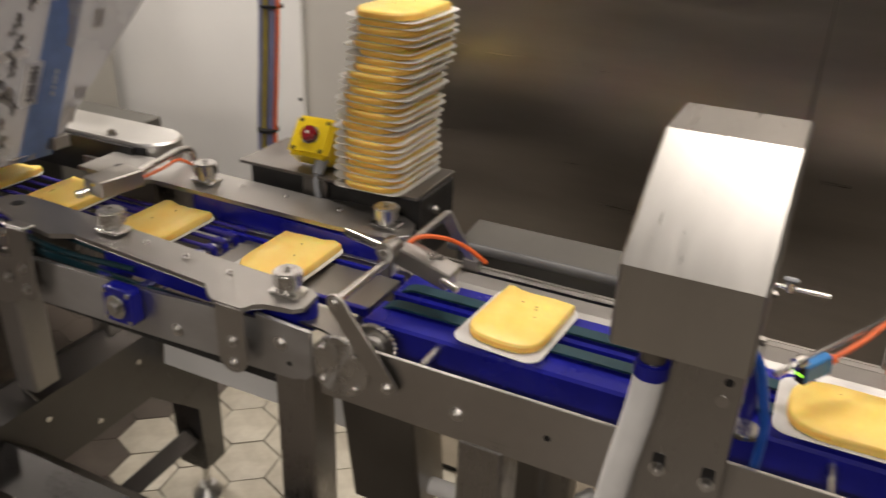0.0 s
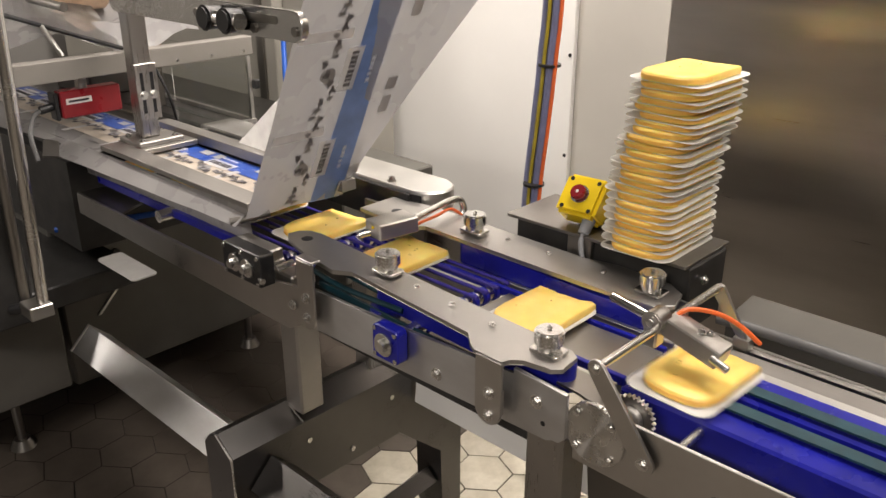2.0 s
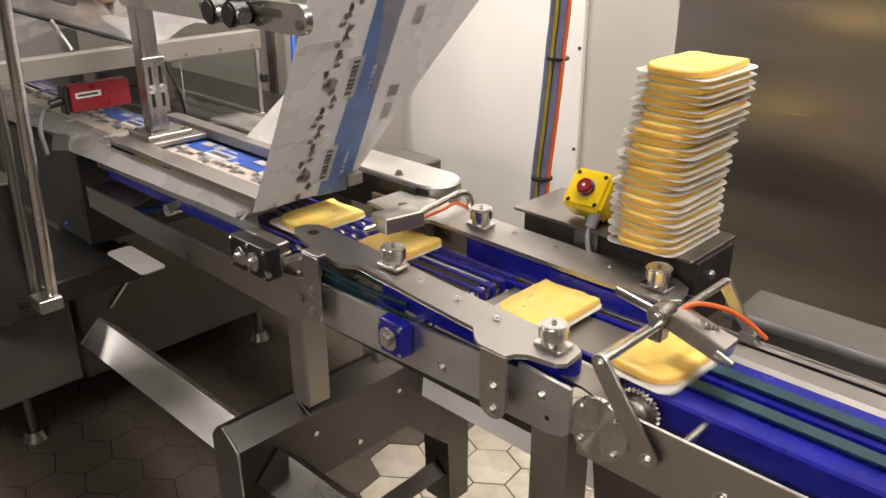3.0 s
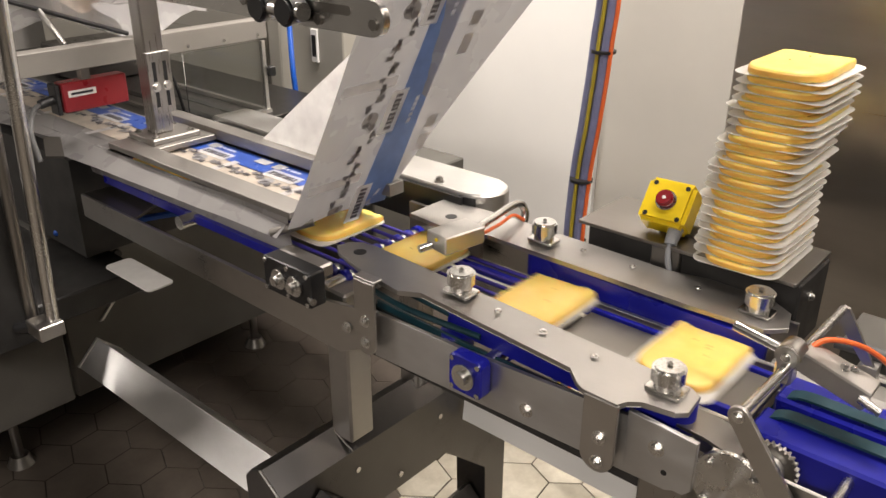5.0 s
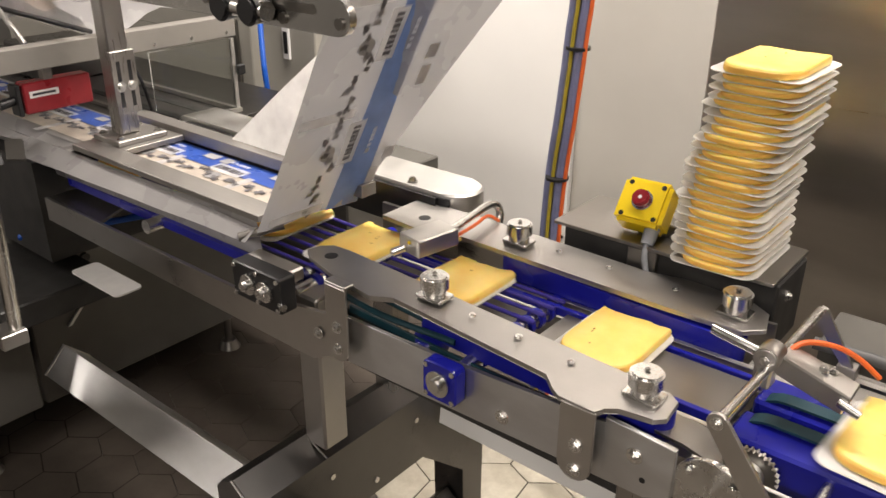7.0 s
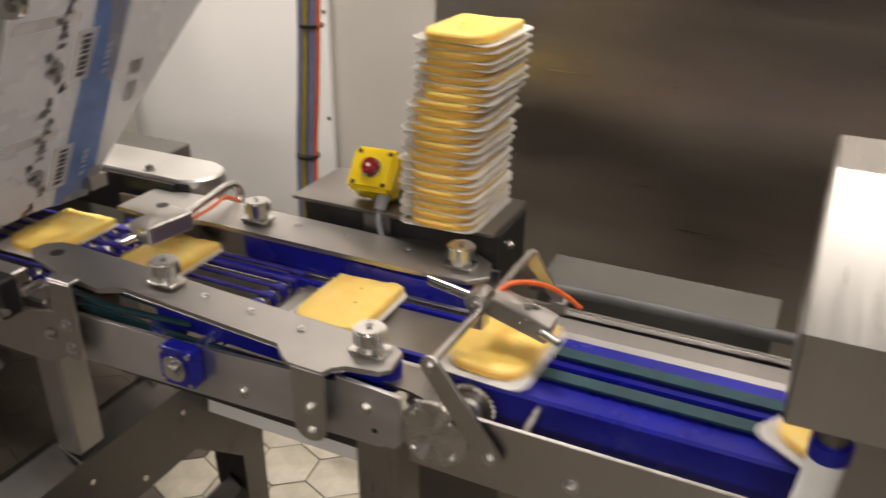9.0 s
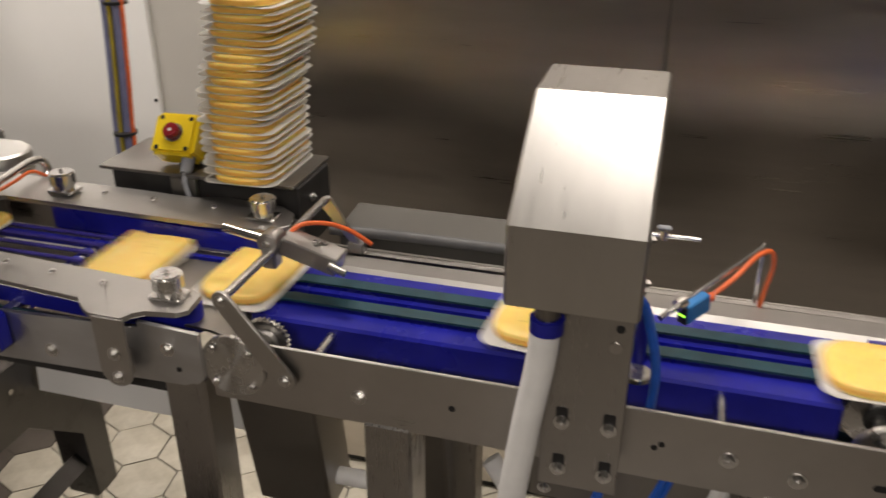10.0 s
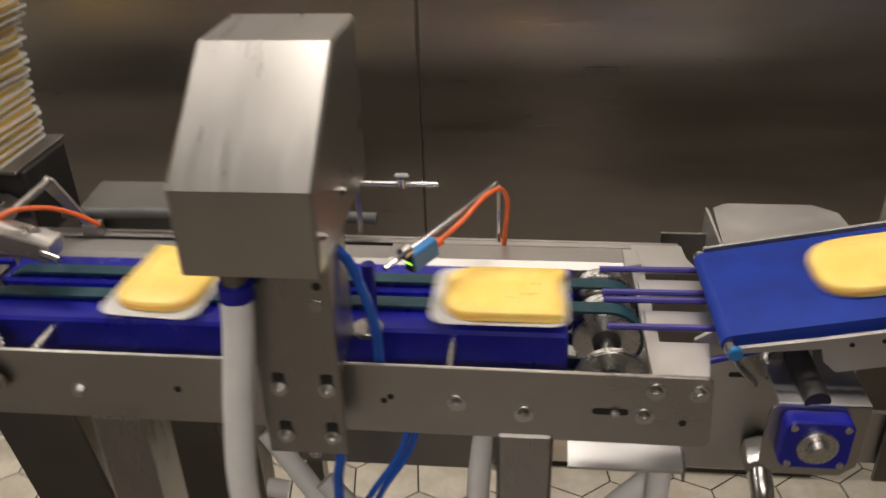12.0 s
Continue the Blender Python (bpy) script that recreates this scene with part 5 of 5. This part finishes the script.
    part("cabinet_side", box(-2.615, -2.35, 2.02, 2.30, 0.2, 2.2, 0.004), CABINET, t)
    h = part("handle_plate", box(-2.50, -2.465, 2.012, 2.0195, 0.955, 1.065, 0.003), WHITE, t)
    part("handle_gap", box(-2.492, -2.473, 2.0105, 2.0118, 0.975, 1.045), BLACK, h)


wrapping_machine()


def print_scanner():
    t = thing("mark_scanner", (-2.12, 1.08, 1.05), "red print mark scanner with a grey cable", "scanner")
    b = part("scanner_case", box(-2.15, -2.115, 1.000, 1.150, 1.054, 1.119, 0.003), RED, t)
    part("scanner_label", box(-2.1148, -2.1143, 1.012, 1.075, 1.087, 1.101), PAPER, b)
    part("label_bar", box(-2.1142, -2.1139, 1.018, 1.068, 1.0915, 1.0965), INK, b)
    part("end_cap", box(-2.15, -2.115, 0.985, 0.995, 1.052, 1.118, 0.002), BLACK, b)
    part("gland", cyl((-2.132, 0.985, 1.085), (-2.132, 0.955, 1.080), 0.010, seg=12), BLACK, t)
    part("cable", tube([(-2.132, 0.958, 1.08), (-2.12, 0.935, 1.072), (-2.08, 0.905, 1.04), (-2.05, 0.90, 0.985)], 0.0055, 10, 6), CONDUIT, t)
    part("hanger", box(-2.14, -2.12, 1.05, 1.07, 1.119, 1.149), STEEL_DULL, t)


print_scanner()
hanging_hose("air_hose", [(-2.3, 1.0, 0.72), (-2.15, 1.1, 0.76), (-2.0, 1.2, 0.80), (-1.85, 1.25, 0.84)], 0.008, AIR, "blue air hose under the wrapping machine")
hanging_hose("air_hose", [(-2.55, 1.97, 1.15), (-2.5, 1.93, 1.05), (-2.46, 1.9, 0.95), (-2.45, 1.9, 0.85)], 0.009, AIR, "blue air hose beside the rear cabinet")
solo("hanging_tag", sheet(rounded(-2.07, -1.88, 1.0, 1.065, 0.012), "xy", 0.700, 0.704), PAPER, "pale rounded card lying on the machine tray", "card")


def film():
    t = thing("packing_film", (-1.4, 1.13, 0.97), "translucent grey printed packing film running into the wrapper", "packing film")
    bm = bmesh.new()
    NU, NV = 10, 22
    g = [[bm.verts.new(film_plane(i / NU, 0.85 * j / NV) + Vector((0.004 * math.sin(i * 0.9 + j * 0.35), 0, 0))) for j in range(NV + 1)] for i in range(NU + 1)]
    for i in range(NU):
        for j in range(NV):
            bm.faces.new((g[i][j], g[i + 1][j], g[i + 1][j + 1], g[i][j + 1]))
    part("falling_web", bm, FILM, t)
    bm = quad_sheet((-1.41, 1.088, 0.981), (-1.41, 1.224, 0.981), (-2.95, 1.25, 0.981), (-2.95, 1.06, 0.981), 6, 24, 0.002)
    part("flat_web", bm, FILM, t)
    bm = quad_sheet((-1.42, 1.032, 0.982), (-1.42, 1.008, 0.962), (-2.20, 0.985, 0.958), (-2.20, 1.034, 0.984), 3, 20, 0.004)
    part("side_flap", bm, FILM, t)
    bm = quad_sheet((-2.04, 1.03, 0.978), (-2.04, 1.09, 0.982), (-2.95, 1.06, 0.985), (-2.95, 0.95, 0.96), 4, 16, 0.012)
    part("left_flap", bm, FILM, t)
    part("folded_web", quad_sheet((-1.80, 1.245, 0.986), (-1.43, 1.240, 0.986), (-1.30, 1.300, 1.24), (-1.49, 1.285, 1.24), 8, 8, 0.003), FILM_WHITE, t)
    # the blue printed stripe
    bm = bmesh.new()
    prev = None
    for j in range(45):
        v = 0.85 * j / 44
        a, b = film_at(1.172 - 0.05 * v, v), film_at(1.240 - 0.05 * v, v)
        nrm = Vector((0.0022, -0.0002, -0.0012))
        q = (bm.verts.new(a + nrm + Vector((0.004 * math.sin(6.2 * 0.9 + j * 0.175), 0, 0))), bm.verts.new(b + nrm + Vector((0.004 * math.sin(8.2 * 0.9 + j * 0.175), 0, 0))))
        if prev:
            bm.faces.new((prev[0], prev[1], q[1], q[0]))
        prev = q
    part("blue_stripe", bm, FILM_BLUE, t)
    part("tan_stripe", quad_sheet((-1.41, 1.092, 0.9838), (-1.41, 1.162, 0.9838), (-2.95, 1.162, 0.9843), (-2.95, 1.085, 0.9843), 2, 20, 0.0), FILM_TAN, t)
    part("lower_web", quad_sheet((-1.45, 1.066, 0.902), (-1.45, 1.058, 0.978), (-2.6, 1.03, 0.978), (-2.6, 1.04, 0.902), 2, 16, 0.002), FILM, t)
    part("deep_stripe", quad_sheet((-1.41, 1.165, 0.984), (-1.41, 1.224, 0.984), (-2.95, 1.23, 0.9845), (-2.95, 1.165, 0.9845), 2, 20, 0.0), PRINT_DEEP, t)
    return t


FILM_THING = film()


def film_roll():
    t = thing("film_roll", (-2.5, 1.15, 1.29), "cream roll of packing film on a steel rod", "film roll")
    part("roll", cyl((-2.46, 1.05, 1.315), (-2.46, 1.30, 1.315), 0.055, seg=32, bev=0.004), PINK, t)
    part("core", cyl((-2.46, 0.95, 1.315), (-2.46, 1.45, 1.315), 0.014, seg=16), STEEL_BRIGHT, t)
    part("bracket", box(-2.48, -2.44, 1.42, 1.44, 0.965, 1.33), STEEL_DULL, t)


film_roll()
solo("loose_film", quad_sheet((-2.22, 0.75, 1.17), (-2.22, 1.45, 1.20), (-3.0, 1.6, 1.52), (-3.0, 0.6, 1.46), 18, 18, 0.10), FILM, "crumpled translucent packing film hanging in loose folds", "packing film")


# ---- floor tiles, the nearest ones singly ----
def hex_mesh(r, top=0.97):
    bm = bmesh.new()
    lo = [bm.verts.new((r * math.cos(radians(60 * i + 30)), r * math.sin(radians(60 * i + 30)), -0.004)) for i in range(6)]
    mi = [bm.verts.new((0.995 * r * math.cos(radians(60 * i + 30)), 0.995 * r * math.sin(radians(60 * i + 30)), -0.0008)) for i in range(6)]
    hi = [bm.verts.new((top * r * math.cos(radians(60 * i + 30)), top * r * math.sin(radians(60 * i + 30)), 0)) for i in range(6)]
    for a, b in ((lo, mi), (mi, hi)):
        for k in range(6):
            bm.faces.new((a[k], a[(k + 1) % 6], b[(k + 1) % 6], b[k]))
    bm.faces.new(hi)
    return bm


def tile_tone(x, y):
    """0: clean cream tiles, 1: ones before the conveyor, toned down for dimmer reflections, 2: brown ones with the
    shade round the wrapping machine in their colour.
    """
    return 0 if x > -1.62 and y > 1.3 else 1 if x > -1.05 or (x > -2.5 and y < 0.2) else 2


def floor_tiles():
    fl = bpy.data.objects["floor"]
    pitch = 0.155
    R = pitch / math.sqrt(3)
    me = soft_mesh("tile", hex_mesh(R - 0.0022), [TILE])
    kinds = [me, me.copy(), soft_mesh("tile", hex_mesh(R - 0.0005, 0.992), [TILE_SHADED])]
    kinds[1].materials[0] = TILE_MID
    rnd = random.Random(9)
    ca, sa = math.cos(radians(8)), math.sin(radians(8))
    verts, faces, tint = [], [], []
    for i in range(-52, 30):
        for j in range(-30, 30):
            u, v = (i + 0.5 * (j % 2)) * pitch, j * R * 1.5
            x, y = u * ca - v * sa - 0.8, u * sa + v * ca + 1.4
            if not (-5.9 < x < 3.9 and -2.9 < y < 3.1):
                continue
            if -2.75 < x < 0.15 and 1.18 < y < 2.35:
                o = new("tile", kinds[tile_tone(x, y)])
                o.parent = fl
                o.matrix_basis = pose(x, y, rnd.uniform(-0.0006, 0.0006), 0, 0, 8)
            else:
                k = len(verts)
                for q in range(6):
                    a = radians(60 * q + 38)
                    verts.append((x + (R - 0.0022) * math.cos(a), y + (R - 0.0022) * math.sin(a), 0.0))
                faces.append(tuple(range(k, k + 6)))
                tint.append(tile_tone(x, y))
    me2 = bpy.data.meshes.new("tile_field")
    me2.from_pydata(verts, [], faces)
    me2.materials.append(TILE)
    me2.materials.append(TILE_MID)
    me2.materials.append(TILE_SHADED)
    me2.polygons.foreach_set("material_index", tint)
    o = new("tile_field", me2)
    o.parent = fl
    tagged(o, kind="stuff")


floor_tiles()

# ---- what moves ----
PERIOD = 0.8636
# place along the line by time since a tray passed x = -0.4115
TRACK = [(-1.454, 0.318), (-0.954, 0.070), (-0.8636, 0.024), (-0.72, -0.034), (-0.40, -0.205), (-0.20, -0.312), (0.0, -0.4115), (0.318, -0.566), (0.7276, -0.760), (0.8636, -0.813), (0.93, -0.826),
         (1.26, -0.828), (1.318, -0.836), (1.40, -0.895), (1.50, -0.969), (1.61, -1.037), (1.727, -1.080), (1.85, -1.112), (2.045, -1.168), (2.364, -1.247), (2.932, -1.402), (3.5, -1.522), (4.2, -1.700), (5.6, -2.05)]
BELT_TOP = 0.9135


def lerp(rows, t):
    if t <= rows[0][0]:
        (a, b), (c, d) = rows[0], rows[1]
        return b + (t - a) * (d - b) / (c - a)
    for (a, b), (c, d) in zip(rows, rows[1:]):
        if t <= c:
            return b + (t - a) * (d - b) / (c - a)
    return rows[-1][1]


def turn_at(t):
    if t <= -0.70:
        return 0.0
    return min(86.0, 86.0 * (t + 0.70) / 0.32) if t < 0.2 else min(90.0, 86.0 + 8.0 * (t - 0.2))


def line_times(n):
    """Clip times at which tray n changes its pace, with the ends of the clip."""
    marks = [q + n * PERIOD for q in [-0.3, -0.1, 0.15, 0.45, 0.6, 1.1, 2.6, 3.2, 3.8, -2.6, -2.2, -1.9, -1.7, -1.58, -1.52, -1.45, -1.40, -1.36, -1.32, -1.295, -1.27, -0.62, -0.55, -0.47] + [r[0] for r in TRACK] + [-0.70]]
    return [0.0] + sorted(m for m in set(round(m, 3) for m in marks) if 0.05 < m < 11.95) + [12.0]


def tray_pose(tau, dy):
    x = lerp(TRACK, tau) if tau > -1.454 else 0.318 + (-1.454 - tau) * 0.49
    return pose(min(x, 1.6), 1.182 - 0.012 * (1 - turn_at(tau) / 90.0) + dy, BELT_TOP, 0, 0, turn_at(tau))


def slice_pose(tau, dy):
    if tau >= -1.27:
        m = tray_pose(tau, dy)
        return m @ pose(0.004, 0, 0.0014)
    x = 0.318 + (-1.454 - tau) * 0.49 + 0.012
    x = min(x, 1.7)
    flat, half = BELT_TOP + 0.0014, 0.0745
    w = min(1.0, max(0.0, (-1.27 - tau) / 0.31))
    # the round end slides down onto the tray while the cut end still lies on the belt, then drops
    lead = max(flat, belt_z(x - half) + 0.0014)
    g = min(1.0, max(0.0, (x + half - 0.3145) / 0.022))
    tail = flat + g * (max(flat, belt_z(x + half) + 0.0014) - flat)
    return pose(x, 1.150 + 0.020 * (1 - w) + dy, (lead + tail) / 2, 0, -math.degrees(math.asin((tail - lead) / (2 * half))), 0)


PRINT_PITCH = 0.216
FEED = PRINT_PITCH / PERIOD


def print_pose(s, u, w, lift):
    """Pose of a print s metres along the web, s = 0 at the fold and falling film at s < 0."""
    if s < 0:
        v = -s * 0.8669
        u = min(u, 1.218 + 0.50 * v)
        a = film_at(u - 0.05 * v, v)
        d = (a - film_at(u - 0.05 * (v + 0.01), v + 0.01)).normalized()
        side = (film_plane(1.0, v) - film_plane(0.0, v)).normalized()
        nrm = side.cross(d).normalized()
        if nrm.x < 0:
            nrm = -nrm
        side = nrm.cross(d) if nrm.cross(d).y > 0 else -nrm.cross(d)
        up = d.cross(side)
        m = Matrix((d, side, up)).transposed().to_4x4()
        return Matrix.Translation(a + nrm * (0.0075 + lift)) @ m
    y = min(1.205, 1.088 + (u - 1.06) * 0.82)
    return Matrix.Translation((-1.415 - s, y, 0.986 + lift)) @ pose(0, 0, 0, 0, 0, 180) @ Matrix.Diagonal((1, -1, -1, 1)).to_3x3().to_4x4()


def blob_mesh(seed, L, W, mat):
    rnd = random.Random(seed)
    bm = bmesh.new()
    n = 26
    pts = []
    for i in range(n):
        a = 2 * math.pi * i / n
        k = rnd.uniform(0.35, 1.0)
        pts.append((L / 2 * k * math.cos(a), W / 2 * k * math.sin(a)))
    sheet(pts, "xy", -0.0002, 0.0002, bm=bm)
    return soft_mesh("print_figure", bm, [mat])


def bars_mesh(name, rects, mats, thick=(0.0001, 0.0007)):
    bm = bmesh.new()
    for x0, x1, y0, y1, z, mi in rects:
        k = len(bm.faces)
        box(x0, x1, y0, y1, -thick[mi], thick[mi], bm=bm)
        bm.faces.ensure_lookup_table()
        for f in bm.faces[k:]:
            f.material_index = mi
    return soft_mesh(name, bm, mats)


def print_parts():
    rnd = random.Random(2)
    letters = [(-0.038 + i * 0.0098, -0.038 + i * 0.0098 + (0.0074 if i % 3 else 0.0055), -0.009, 0.005, 0.0006, 1) for i in range(8)]
    label = bars_mesh("brand_label", [(-0.047, 0.047, -0.021, 0.015, 0.0, 0)] + letters, [FILM_WHITE, FILM_INK])
    tag = bars_mesh("tagline", [(-0.030 + i * 0.012, -0.030 + i * 0.012 + rnd.uniform(0.006, 0.010), -0.004, 0.004, 0.0, 0) for i in range(5)], [FILM_WHITE])
    code = bars_mesh("barcode", [(-0.014, 0.014, -0.012, 0.012, 0.0, 0)], [FILM_GREY])
    lines = bars_mesh("small_print", [(-0.020, 0.020, -0.011, 0.011, 0.0, 0)], [FILM_PALE])
    seal = soft_mesh("print_ring", cyl((0, 0, -0.0002), (0, 0, 0.0002), 0.016, seg=20), [FILM_GREY])
    band = soft_mesh("seal_band", quad_sheet((-0.010, -0.038, 0), (0.010, -0.038, 0), (0.010, 0.072, 0), (-0.010, 0.072, 0), 1, 4), [FILM_BAND])
    dark = [blob_mesh(70 + i, 0.027 - 0.005 * (i % 3), 0.024 - 0.003 * (i % 4), FILM_INK if i % 5 in (1, 3) else FILM_DARK) for i in range(9)]
    figures = [("print_figure", dark[i % 9], -0.103 + 0.0145 * i, rnd.uniform(1.098, 1.136), 0.0001 + 0.0001 * (i % 6)) for i in range(15)]
    return [("brand_label", label, 0.0, 1.166, 0.0006), ("tagline", tag, 0.01, 1.210, 0.0008), ("barcode", code, 0.05, 1.275, 0.0), ("small_print", lines, 0.10, 1.275, 0.0), ("print_ring", seal, 0.012, 1.118, 0.0), ("seal_band", band, -0.07, 1.075, -0.001)] + figures


def motions():
    rnd = random.Random(21)
    for n in range(-6, 17):
        dy, k = rnd.uniform(-0.003, 0.003), n % 5
        rows = line_times(n)
        tr = tagged(new("card_tray", TRAY_MESH), "white card tray riding the belts under a cheese slice", "tray", "trays on the line")
        walk(tr, [(t, tray_pose(t - n * PERIOD, dy)) for t in rows])
        ch = tagged(cheese(k), "yellow cheese slab with one rounded end on a white tray", "cheese", "cheese slices on the line")
        walk(ch, [(t, slice_pose(t - n * PERIOD, dy)) for t in rows])
    pieces = print_parts()
    phase = PHASE
    for i in range(-7, 22):
        for name, me, ds, u, lift in pieces:
            s0 = phase - i * PRINT_PITCH + ds
            times = sorted({0.0, 12.0, *[t for t in [(q - s0) / FEED for q in (-0.9, -0.7, -0.5, -0.35, -0.2, -0.12, -0.07, -0.04, -0.02, 0.0, 0.02, 0.04, 0.1, 0.3, 0.6, 0.9, 1.4)] if 0.05 < t < 11.95]})
            if s0 > 1.6 or s0 + 12 * FEED < -0.85:
                continue
            ob = new(name, me)
            ob.parent = FILM_THING
            inv = Matrix.Translation(-Vector(FILM_THING.location))
            walk(ob, [(t, inv @ print_pose(max(-0.92, min(1.45, s0 + t * FEED)), u, 0, lift)) for t in times])


PHASE = 0.02
motions()
